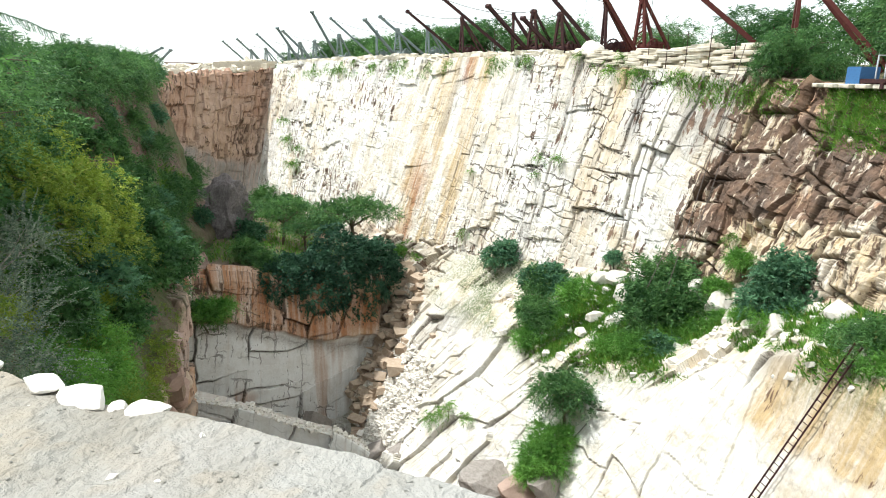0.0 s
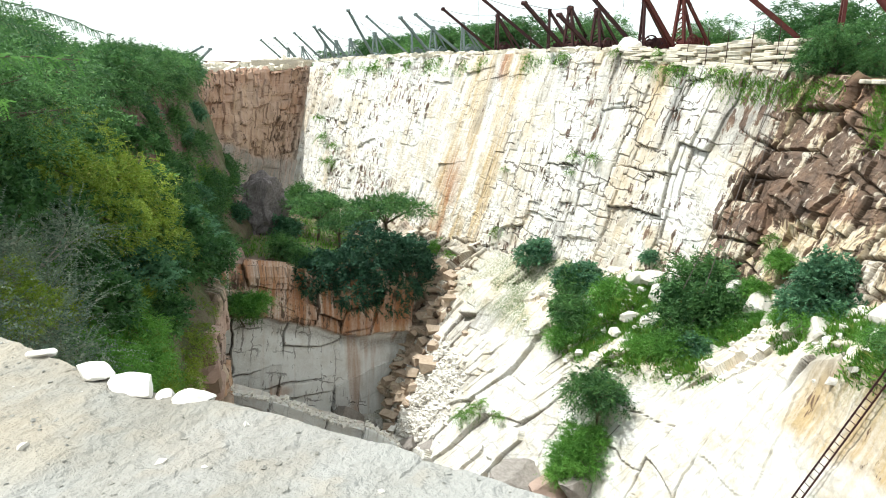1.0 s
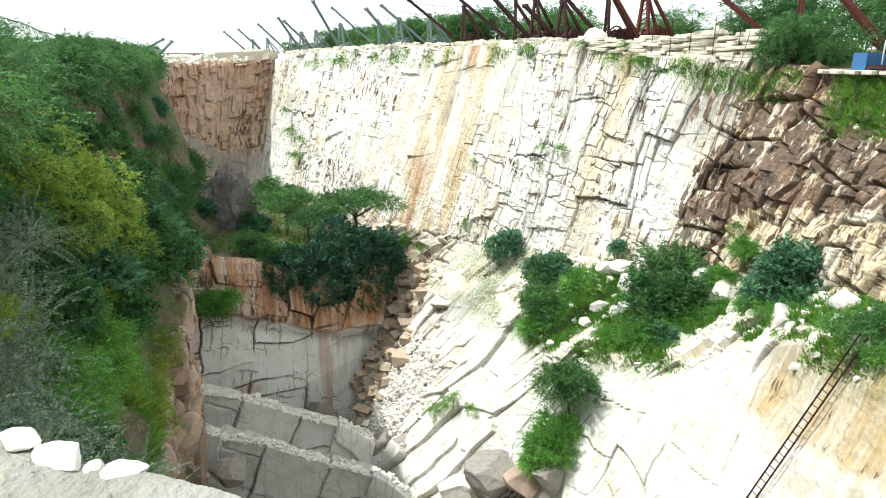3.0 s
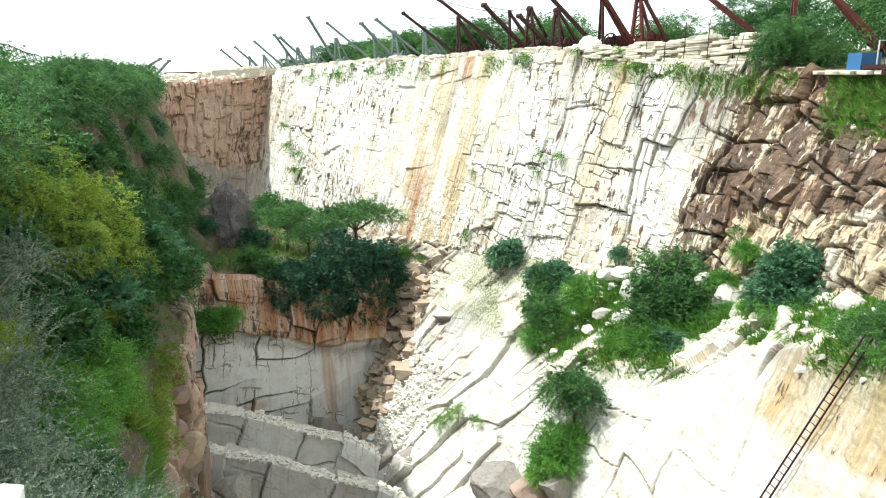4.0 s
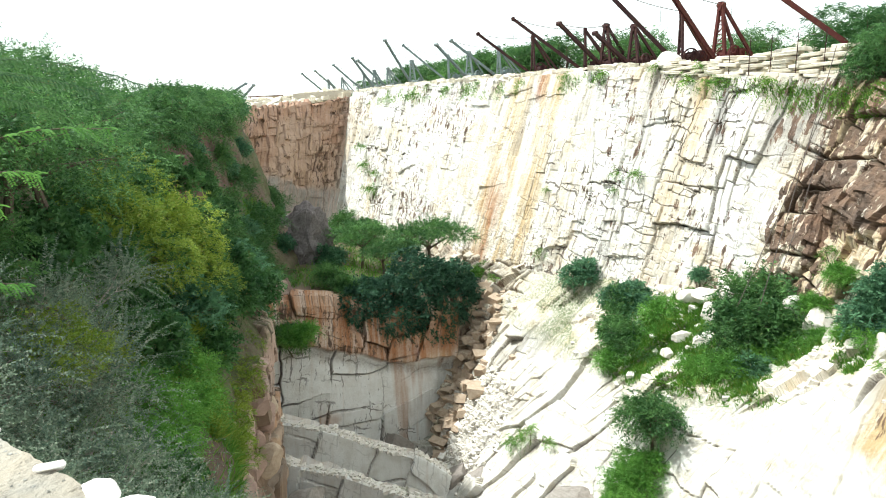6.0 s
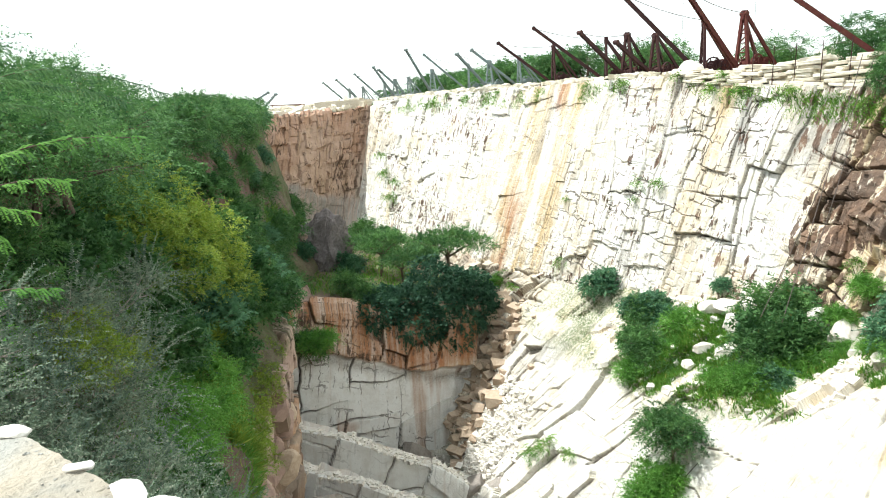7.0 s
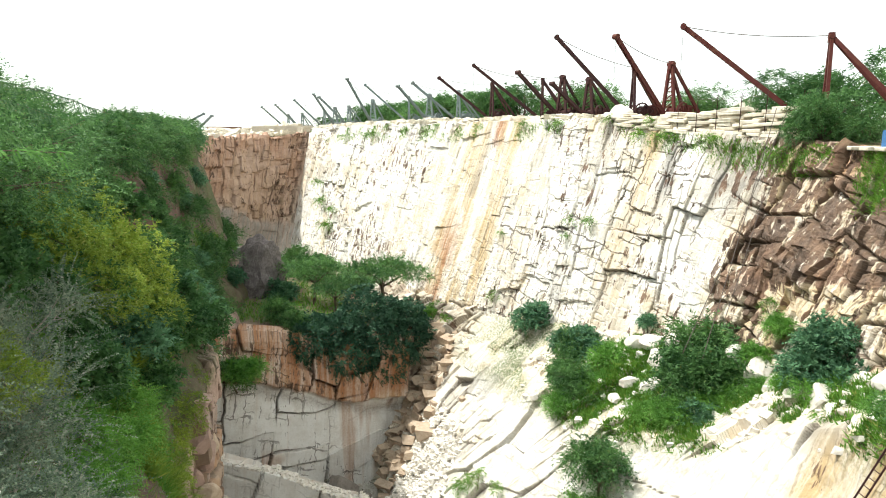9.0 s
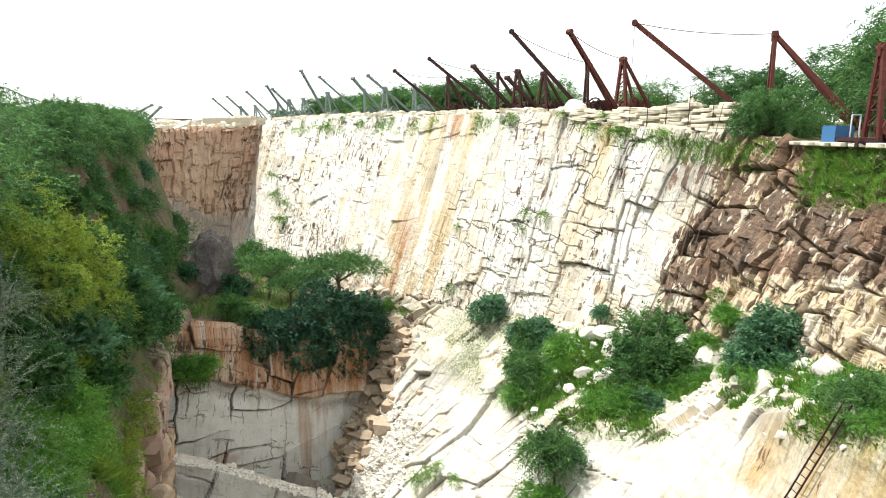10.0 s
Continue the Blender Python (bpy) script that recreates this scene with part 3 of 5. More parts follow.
    rust = 0.35 * rocky * step(fbm(P * 0.4, 2, 97), -0.1, 0.3) + 0.75 * bare * step(fbm(np.stack([us * 0.8, v * 0.2, 0 * us], -1), 3, 98), -0.3, 0.2)
    return h, dict(tan=0.8 * rocky, rust=rust * 0.6, grey=0.45 * rocky * step(fbm(P * 0.5, 2, 99), -0.1, 0.3), dirt=jc * rocky, moss=moss)


hill, HILL, HU, HV, HT = rock_grid("ground_hillside", [back_from(HILL_T, (-8, 40), 2.0), HILL_T, HILL_M, HILL_S, HILL_B], 420, [4, 45, 45, 90], M_SOIL, hill_relief, (40, 20, 60), 0.0, 0.0)
tagged(hill, "overgrown earth hillside ending in a jointed brown rock spine", "hillside", kind="structure")


def pit_relief(us, v, t, P):
    a, ja, ra = jointed(us + 0.1 * v, v + 0.06 * us, (4.2, 2.6), 101, 0.45, 0.35, 0.05, keep=1.0, tilt=0.35, warp=0.25)
    b, jb, rb = jointed(us + 0.1 * v, v - 0.1 * us, (2.4, 2.0), 103, 0.5, 0.22, 0.06, keep=0.45, tilt=0.6, warp=0.4)
    top = 1 - step(v - 0.17 * us + 0.7 * fbm(P * 0.5, 3, 3), 3.6, 4.0)
    foot = np.exp(-((v - 0.17 * us + 0.5 * fbm(P * 0.7, 3, 3) - 4.2) / 0.5) ** 2)
    h = a * (1 - top) + top * (b + 0.55) + 0.1 * fbm(P * 1.5, 4, 8) * top + 0.02 * fbm(P * 2, 3, 9) - 0.15 * foot
    drip = step(fbm(np.stack([us * 0.7, v * 0.08, 0 * us], -1), 4, 9), 0.2, 0.4) * step(fbm(P * 0.3, 3, 10), -0.2, 0.2)
    rust = np.maximum(top * 0.75 * step(fbm(P * 0.4, 3, 107), -0.35, 0.15), 0.35 * drip * (1 - top))
    tan = np.maximum(top, 0.55 * drip)
    # some blocks grey; the right end greyed as painted shadow of the corner slot
    grey = 0.3 * (1 - top) * (ra > 0.75) + 0.4 * step(us, 15.4, 16.4) * (1 - top)
    return h, dict(tan=tan, rust=rust, grey=grey, dirt=np.maximum.reduce([np.minimum(1.0, 1.2 * ja) * (1 - top), 0.8 * jb * top, 0.5 * foot]), moss=0 * t, earth=top * (0.28 + 0.3 * fbm(P * 0.5, 3, 108)))


pit, PITW, _, _, _ = rock_grid("wall_pit", [back_from(PIT_T, (-11, 30), 1.5, 0.1), PIT_T, PIT_B], 300, [4, 190], M_PIT, pit_relief, (-10, 0, 0), 0.0, 0.7)
tagged(pit, "sawn grey pit wall with a brown weathered band on top", "rock wall", kind="structure")


def spine_relief(us, v, t, P):
    a, ja, ra = jointed(us + 0.25 * v, v, (1.5, 2.1), 171, 0.8, 0.45, 0.08, tilt=0.5, keep=0.85, warp=0.35)
    b, jb, rb = jointed(us, v - 0.3 * us, (0.6, 0.9), 173, 0.14, 0.1, 0.04, tilt=0.6, keep=0.5)
    crown = 1 - step(t, 0.14, 0.22)
    return a + b + 0.08 * fbm(P * 1.4, 4, 175), dict(tan=0.6 * (ra > 0.6), rust=0.35 * step(fbm(P * 0.6, 3, 177), 0.05, 0.35), grey=np.maximum(0.5 * (rb > 0.7), 0.4 * (ra < 0.2)), dirt=np.maximum(ja, 0.7 * jb), moss=0.8 * crown * step(fbm(P * 0.7, 2, 179), -0.1, 0.2), earth=0.3 + 0.25 * fbm(P * 0.7, 3, 176))


SP_T = [(-15.2, 21.6, -9.6), (-13.4, 23.6, -9.8), (-12.5, 25.6, -9.6), (-11.9, 27.6, -9.3), (-11.8, 29.6, -9.2), (-13.2, 32.4, -9.6)]
SP_M = [(-14.7, 20.4, -13.5), (-13.0, 23.0, -13.5), (-12.2, 25.2, -14.0), (-11.8, 27.4, -14.0), (-11.9, 29.9, -14.5), (-13.4, 33.0, -15)]
SP_B = [(-14.6, 20.0, -26.8), (-12.9, 22.6, -26.8), (-12.0, 25.0, -26.8), (-11.7, 27.4, -26.8), (-11.9, 30.2, -26.8), (-13.4, 33.3, -26.8)]
SP_T = [(x - 0.3, y, z) for x, y, z in SP_T]
SP_M = [(x - 0.6, y, z) for x, y, z in SP_M]
SP_B = [(x - 0.8, y, z) for x, y, z in SP_B]
SP_I = [(x - 2.2, y + 0.5, z + 0.5) for x, y, z in SP_T]
spine, SPINE, _, _, _ = rock_grid("wall_spine", [SP_I, SP_T, SP_M, SP_B], 300, [20, 70, 80], M_BROWN, spine_relief, (10, 10, 10), 0.0, 1.0)
tagged(spine, "jointed pinkish brown rock buttress at the end of the hillside", "rock buttress", kind="structure")


def bench_relief(us, v, t, P):
    return 0.8 * fbm(P * 0.25, 4, 111), dict(tan=0.5 + 0 * t, rust=0 * t, grey=0 * t, dirt=0.3 * step(fbm(P * 0.4, 3, 5), 0, 0.4), moss=step(fbm(P * 0.2, 3, 112), -0.3, 0.2))


bench, BENCH, _, _, _ = rock_grid("ground_bench", [[(-42, 84, -14), (-34, 92, -16), (-26, 99, -18)], [(-30, 66, -14), (-19, 66, -14), (-8, 66, -15.5)], [(-22, 45, -13.8), (-14, 48, -14.5), (-5, 53, -15.4)]], 130, [60, 50], M_SOIL, bench_relief, (-15, 60, 80), 0.0, 0.0)
tagged(bench, "earth bench overgrown with scrub above the pit wall", "ground", kind="structure")


def floor_relief(us, v, t, P):
    b, jb, rb = jointed(us, v, (2.4, 1.8), 121, 0.9, 0.3, 0.15, tilt=0.8, keep=0.6)
    return b + 0.3 * fbm(P * 0.5, 3, 4), dict(tan=0.3 + 0 * t, rust=0 * t, grey=0.6 * step(fbm(P * 0.3, 2, 8), -0.2, 0.2), dirt=jb, moss=0.5 * step(fbm(P * 0.2, 3, 6), 0.1, 0.4))


floor, FLOOR, _, _, _ = rock_grid("floor_pit", [[(-24, 54, -26.6), (4, 54, -26.6)], [(-16, 3, -26.6), (12, 3, -26.6)]], 130, [150], M_PIT, floor_relief, (0, 30, 50), 0.0)
tagged(floor, "broken grey rock floor at the bottom of the pit", "pit floor", kind="structure")


# shelf on which the camera stands, with a ragged broken edge and a face below it
def shelf_relief(us, v, t, P):
    near = np.exp(-(((P[..., 0] + 1) / 4) ** 2 + ((P[..., 1] - 1.5) / 4) ** 2))
    top = step(t, 0.45, 0.5)
    c, jc, rc = jointed(us, v, (0.5, 0.34), 131, 0.016, 0.006, 0.01, tilt=0.8, keep=0.0)
    edge = 1 - top
    lumps = fbm(P * 2.2, 4, 135)
    fine = fbm(P * 11, 4, 137)
    h = near * (0.016 * lumps + 0.012 * np.abs(fine) + c * 0.7) + 0.018 * edge * fbm(P * 3.0, 3, 133)
    return h, dict(tan=0.4 * step(lumps, 0.05, 0.4), rust=0 * t, grey=0.5 * step(fbm(P * 1.3, 3, 138), 0.0, 0.3), dirt=0.4 * jc + 0.35 * step(fine, 0.15, 0.45), moss=0 * t)


E_ = np.array(SHELF_E, float)
shelf_face = E_ + np.array([0.1, 0.15, -0.5])
shelf_low = E_ + np.array([1.2, 1.0, -26.8])
shelf_low[:, 1] -= np.linspace(0.6, 6, len(E_))
mid_line = E_ + np.array([-0.35, -0.75, 0.0])
far_line = E_ + np.array([-1.6, -3.6, 0.0])
shelf, SHELF, _, _, _ = rock_grid("ground_shelf", [far_line, mid_line, E_, shelf_face, shelf_low], 620, [60, 80, 30, 24], M_SHELF, lambda us, v, t, P: shelf_relief(us, v, 1 - t, P), (0, 3, 60), 0.0, 0.0)
tagged(shelf, "weathered pale rock shelf with gritty surface at the pit edge", "rock shelf", kind="structure")


# the plateau all round, one sheet to the horizon with the pit left open
loop = np.vstack([spline(RIM, 120)[::-1], spline(BACK_T, 30)[::-1], spline(HILL_T, 90), (E_ + np.array([-1.5, -3.5, 0]))[1:], [(24, 6, 0.2), (21, 10, 0.3)]])
gap = loop[:, :2] - np.array([-10.0, 45.0])
rays = []
for k in range(46):
    f = (k / 45.0) ** 3.2
    ring = loop.copy()
    out = gap / np.linalg.norm(gap, axis=1, keepdims=True)
    ring[:, :2] = loop[:, :2] + out * (0.6 + f * 3600)
    far = 1 - math.exp(-f * 40)
    ring[:, 2] = (loop[:, 2] - 0.12) * (1 - far) + far * 1.2 + 0.35 * (1 - far) * (k > 1) * fbm(np.c_[ring[:, :2] * 0.15, np.zeros(len(ring))], 3, 141)
    rays.append(ring)
plane = np.array(rays)
gz = fbm(plane * 0.08, 3, 143)
zero = 0 * gz
ground = grid_mesh("ground", plane, M_GROUND, dict(tan=zero + 0.3, rust=zero, grey=zero, dirt=zero, moss=step(gz, -0.2, 0.25)), (plane[..., 0], plane[..., 1]))
tagged(ground, "dusty plateau with sparse grass reaching the horizon", "ground", kind="structure")


# ---- plants ----
def leaves(name, mat, clumps, count, length, width, seed, droop=0.5, shell=0.55, spray=7, reach=1.9):
    """Foliage: arching sprays of small leaflets that grow out of the given clumps (x, y, z, rx, ry, rz)."""
    rng = np.random.RandomState(seed)
    C = np.array(clumps, float)
    m = count // spray
    w = (C[:, 3] * C[:, 4] * C[:, 5]) ** (2 / 3.0)
    which = rng.choice(len(C), m, p=w / w.sum())
    d = rng.normal(size=(m, 3))
    d[:, 2] += 0.25
    d /= np.linalg.norm(d, axis=1, keepdims=True)
    r = shell * 0.7 + (0.95 - shell * 0.7) * rng.rand(m) ** 0.7
    r *= 1 + 0.4 * vnoise(d * 2.2 + which[:, None] * 3.1, seed)
    p = C[which, :3] + d * r[:, None] * C[which, 3:]
    ax = d + 0.65 * rng.normal(size=(m, 3)) + np.array([0, 0, 0.25])
    ax /= np.linalg.norm(ax, axis=1, keepdims=True)
    side = np.cross(ax, rng.normal(size=(m, 3)) * 0.5 + np.array([0, 0, 1.0]))
    side /= np.linalg.norm(side, axis=1, keepdims=True) + 1e-9
    S = (length * reach * rng.uniform(0.5, 1.5, m))[:, None]
    out = []
    for k in range(spray):
        f = (k + 0.3) / spray
        q = p + ax * S * f + np.array([0, 0, -1.0]) * S * droop * 0.7 * f * f
        way = ax * 0.55 + side * (1 if k % 2 else -1) * (1.1 - 0.5 * f) + 0.25 * rng.normal(size=(m, 3)) - np.array([0, 0, 0.5 * droop])
        way /= np.linalg.norm(way, axis=1, keepdims=True)
        nrm = np.cross(way, ax + 0.4 * rng.normal(size=(m, 3)))
        edge = np.cross(way, nrm)
        edge /= np.linalg.norm(edge, axis=1, keepdims=True) + 1e-9
        L = (length * rng.uniform(0.6, 1.2, m))[:, None] * (1 - 0.4 * f)
        W = (width * rng.uniform(0.7, 1.3, m))[:, None]
        out.append(np.stack([q + edge * W * 0.8, q + way * L, q - edge * W * 0.8], 1))
    v = np.concatenate(out).reshape(-1, 3)
    return raw_mesh(name, v, np.arange(len(v)).reshape(-1, 3), mat)


def stems(name, mat, clumps, seed, trunk=0.12, base=(0, 0, 0), lean=0.25):
    """A trunk that forks into a limb for each clump, with a few twigs."""
    rng = random.Random(seed)
    bm = bmesh.new()
    base = Vector(base)
    low = min(c[2] - c[5] for c in clumps)
    fork = Vector((rng.uniform(-lean, lean), rng.uniform(-lean, lean), max(0.25, low * 0.7 + 0.15)))
    tube(bm, base - Vector((0, 0, 0.4)), fork, trunk, trunk * 0.75, 7)
    for c in clumps:
        e = Vector(c[:3])
        m = fork.lerp(e, 0.5) + Vector((rng.uniform(-0.2, 0.2), rng.uniform(-0.2, 0.2), rng.uniform(0, 0.25)))
        tube(bm, fork, m, trunk * 0.55, trunk * 0.35, 5)
        tube(bm, m, e, trunk * 0.35, trunk * 0.15, 5)
        for _ in range(4):
            a = rng.uniform(0, 6.28)
            q = e + Vector((math.cos(a) * c[3], math.sin(a) * c[4], rng.uniform(-0.3, 0.7) * c[5])) * 0.8
            tube(bm, m.lerp(e, rng.uniform(0.3, 1)), q, trunk * 0.14, trunk * 0.05, 4)
    return bm_mesh(name, bm, mat)


def clump_set(seed, n, rad, height, flat=0.7, size=0.5):
    rng = np.random.RandomState(seed)
    out = []
    for _ in range(n):
        a, q = rng.uniform(0, 6.28), math.sqrt(rng.rand()) * (1 - size * 0.6)
        s = rad * size * rng.uniform(0.7, 1.2)
        z = height * rng.uniform(0.35, 0.8) * (1.1 - 0.5 * q)
        out.append((math.cos(a) * q * rad, math.sin(a) * q * rad, z, s, s, s * flat))
    return out


def plant(kind, mat, clumps, count, length, width, seed, trunk, label, category, droop=0.5, shell=0.55, bark=None, spray=7, reach=1.9):
    """A plant built once at the origin, far below; its copies are set out on the ground."""
    ob = thing(kind, Matrix.Identity(4), label, category)
    part("trunk" if category == "tree" else "stem", stems("stem", bark or M_BARK, clumps, seed, trunk), ob)
    part("crown" if category == "tree" else "foliage", leaves("foliage", mat, clumps, count, length, width, seed + 1, droop, shell, spray, reach), ob)
    return ob


used = {}


def grow(kind, x, y, z, scale=1.0, turn=None, label="", group="", squash=1.0, lean=(0, 0)):
    """Set out a plant of a kind; the first of a kind is the built one itself."""
    ob = KINDS[kind]
    turn = turn if turn is not None else (x * 57.3 + y * 91.7) % 360
    m = pose(x, y, z, lean[0], lean[1], turn)
    if kind in used:
        ob = copy_thing(ob, m)
    used[kind] = True
    ob.matrix_world = m @ Matrix.Diagonal((scale, scale, scale * squash, 1))
    return tagged(ob, label, group=group)


flat_top = [(0, 0, 2.6, 1.5, 1.5, 0.5), (1.4, 0.3, 2.3, 1.2, 1.1, 0.4), (-1.5, 0.2, 2.35, 1.3, 1.2, 0.42), (0.2, 1.4, 2.4, 1.2, 1.1, 0.4), (0.1, -1.4, 2.2, 1.2, 1.1, 0.4)]
KINDS = {
    "round_a": plant("shrub", M_LEAF_DARK, clump_set(3, 9, 1.0, 1.7, 0.8), 8000, 0.13, 0.042, 5, 0.05, "dense dark green shrub rooted among pale rocks", "shrub"),
    "round_b": plant("shrub", M_LEAF_TEAL, clump_set(8, 10, 1.0, 1.5, 0.7), 8000, 0.13, 0.04, 9, 0.05, "bluish green leafy shrub rooted in rock rubble", "shrub"),
    "feathery": plant("shrub", M_LEAF, clump_set(14, 9, 1.1, 1.6, 0.6), 10500, 0.13, 0.022, 15, 0.05, "feathery bright green mesquite shrub on a rock ledge", "shrub", droop=0.6, spray=11, reach=3.6),
    "bright": plant("shrub", M_LEAF_BRIGHT, clump_set(21, 8, 1.0, 1.0, 0.6), 8500, 0.12, 0.02, 22, 0.04, "low bright green bush with fine leaves", "shrub", droop=0.5, spray=10, reach=3.4),
    "grey": plant("shrub", M_LEAF_GREY, clump_set(27, 12, 1.2, 1.9, 0.6, 0.36), 10500, 0.065, 0.017, 28, 0.04, "grey-green thorny shrub with pale bare twigs", "shrub", droop=0.35, shell=0.3, bark=M_TWIG, spray=30, reach=12.0),
    "tree": plant("tree", M_LEAF, clump_set(33, 14, 2.6, 3.4, 0.6, 0.42), 20000, 0.26, 0.026, 34, 0.14, "mesquite tree with drooping feathery green crown", "tree", droop=0.7, spray=12, reach=3.4),
    "tree_dark": plant("tree", M_LEAF_DARK, clump_set(39, 14, 2.4, 3.6, 0.65, 0.42), 19000, 0.24, 0.03, 40, 0.14, "dark green mesquite tree with thick low crown", "tree", droop=0.8),
    "tree_big": plant("tree", M_LEAF, clump_set(71, 26, 5.0, 8.0, 0.6, 0.34), 42000, 0.36, 0.04, 72, 0.26, "large mesquite tree with feathery drooping crown", "tree", droop=1.0),
    "tree_near": plant("tree", M_LEAF, clump_set(81, 22, 2.6, 3.2, 0.55, 0.36), 44000, 0.12, 0.02, 82, 0.12, "mesquite tree with fine feathery fronds at the pit edge", "tree", droop=0.5, spray=14, reach=5.5),
    "umbrella": plant("tree", M_LEAF, flat_top, 12000, 0.17, 0.028, 46, 0.12, "umbrella-shaped acacia tree standing on the bench", "tree", droop=0.3, shell=0.3),
    "mound": plant("grass_mound", M_GRASS_Y_LIT, [(0, 0, 0.35, 1.3, 1.3, 0.9), (0.6, 0.5, 0.1, 1.0, 1.0, 0.7), (-0.5, 0.7, 0.0, 1.0, 1.0, 0.8), (0.2, -0.9, -0.1, 1.0, 1.1, 0.8)], 15000, 0.11, 0.02, 60, 0.03, "mound of yellow-green grassy creeper on the hillside, sunlit tint in its colour", "plant", droop=0.6, shell=1.15),
    "creeper": plant("creeper", M_LEAF_CREEPER_SHADE, [(0.4, 0.6, 0.9, 2.6, 1.9, 2.2), (2.6, 0.9, 0.3, 2.3, 1.7, 2.2), (-2.2, 0.2, 0.3, 2.3, 1.7, 1.7), (-4.0, -0.3, 0.4, 1.7, 1.4, 1.1), (1.2, 0.1, -0.9, 2.4, 1.5, 2.0), (-1.4, -0.4, -0.8, 2.2, 1.4, 1.5), (3.8, 1.0, -0.3, 1.4, 1.3, 1.5)], 60000, 0.2, 0.075, 77, 0.12, "dense creeper draped over the edge of the bench, shade in its dark colour", "plant", droop=0.8, shell=1.05),
    "tuft": plant("plant", M_GRASS, clump_set(51, 4, 0.6, 0.5, 0.5, 0.6), 420, 0.2, 0.022, 52, 0.02, "small green plant rooted in a rock joint", "plant", droop=1.2),
}

# bushes on the rock bench under the cliff
for kind, x, y, z, s, label in (
        ("round_b", 4.5, 47.2, -13.0, 1.6, ""), ("feathery", 6.2, 40.8, -13.4, 1.5, ""), ("round_a", 5.6, 38.9, -14.4, 1.4, ""), ("round_b", 6.6, 41.6, -12.9, 1.5, ""),
        ("feathery", 6.0, 37.6, -14.4, 1.5, ""), ("round_b", 7.2, 40.3, -13.0, 1.3, ""), ("bright", 8.3, 38.8, -12.9, 1.6, ""), ("bright", 5.2, 36.9, -14.9, 1.4, ""), ("bright", 7.2, 37.6, -13.6, 1.3, ""),
        ("feathery", 11.7, 33.9, -11.9, 2.3, "large dark green shrub at the foot of the cliff"), ("feathery", 10.9, 32.5, -12.1, 1.8, ""), ("round_a", 11.2, 32.9, -11.9, 1.9, ""), ("round_b", 10.35, 30.6, -12.6, 1.05, ""),
        ("bright", 11.4, 31.2, -12.0, 1.3, ""), ("bright", 9.6, 31.3, -12.7, 1.3, ""), ("bright", 10.2, 32.4, -12.6, 1.3, ""), ("bright", 12.9, 30.6, -10.9, 0.8, ""), ("bright", 13.5, 28.9, -10.0, 0.8, ""), ("bright", 8.9, 32.6, -13.1, 1.2, ""),
        ("round_b", 13.7, 26.8, -9.3, 1.55, "grey-green leafy shrub against the brown cliff"), ("round_b", 14.0, 27.3, -7.9, 1.25, ""), ("bright", 13.4, 26.0, -9.2, 1.1, ""),
        ("feathery", 12.7, 19.8, -7.6, 0.95, ""), ("bright", 12.5, 19.0, -7.6, 0.8, ""), ("bright", 12.9, 21.5, -8.0, 0.8, ""),
        ("feathery", 6.0, 30.9, -15.9, 1.7, "feathery green shrub overhanging the lower slab"), ("bright", 5.0, 30.0, -18.3, 1.6, ""), ("bright", 5.5, 30.4, -17.3, 1.3, ""), ("bright", 4.3, 30.0, -19.0, 1.1, ""),
        ("bright", 13.6, 32.5, -10.0, 1.0, ""), ("bright", 14.3, 31.6, -8.3, 1.0, ""), ("round_b", 10.4, 39.7, -10.5, 0.7, "")):
    grow(kind, x, y, z, s, label=label, group="bushes on the rock bench")

# plants in the joints of the cliff and the slabs
for x, y, z, s in ((-12.5, 83.3, 0.6, 1.9), (10.8, 46, 0.7, 1.5), (12.1, 44.1, 0.6, 1.5), (6.3, 53.1, 1.6, 1.2), (-18.9, 87, -11.3, 2.2), (2.5, 54.6, -7.1, 0.9), (6.9, 48.4, -5.3, 1.3),
                   (7.9, 46.3, -5.0, 1.0), (15.8, 36.4, -0.2, 1.1), (1.8, 52.6, -12, 1.3), (-20.6, 91.8, -8.5, 2.0), (-9.7, 80.1, 1.7, 1.2), (-7.3, 75.9, 1.4, 0.9), (-3.3, 69.4, 1.7, 1.0),
                   (13.6, 40.6, 0.6, 1.0), (4.2, 57, 1.6, 1.2), (14.3, 33, -7.3, 0.9), (-0.8, 39.8, -21.4, 1.3), (0.3, 38.6, -20, 1.3), (-0.2, 39.3, -20.8, 1.2), (1.2, 36.6, -19.4, 1.0), (-2.3, 54.7, -14.6, 1.3),
                   (-3.2, 56.3, -14.6, 1.2), (-21.6, 93.5, -6.0, 1.6), (-18.2, 86.5, -9.0, 1.5), (12.6, 24.3, -9.4, 1.0), (12.7, 25.2, -9.4, 1.0), (6.6, 47.9, -6.3, 0.8), (9.4, 48.4, 1.9, 0.9), (11.4, 45.5, 1.7, 1.0)):
    grow("tuft", x, y, z, s, group="plants in the rock joints")

# the overgrown bench above the pit
grow("umbrella", -7.6, 57.6, -14.6, 1.6, label="umbrella-shaped acacia tree standing on the bench")
grow("umbrella", -14.6, 60.0, -14.5, 1.35, label="flat-topped acacia tree on the overgrown bench")
grow("umbrella", -11.8, 57.0, -14.8, 1.1, label="small flat-topped acacia tree on the bench")
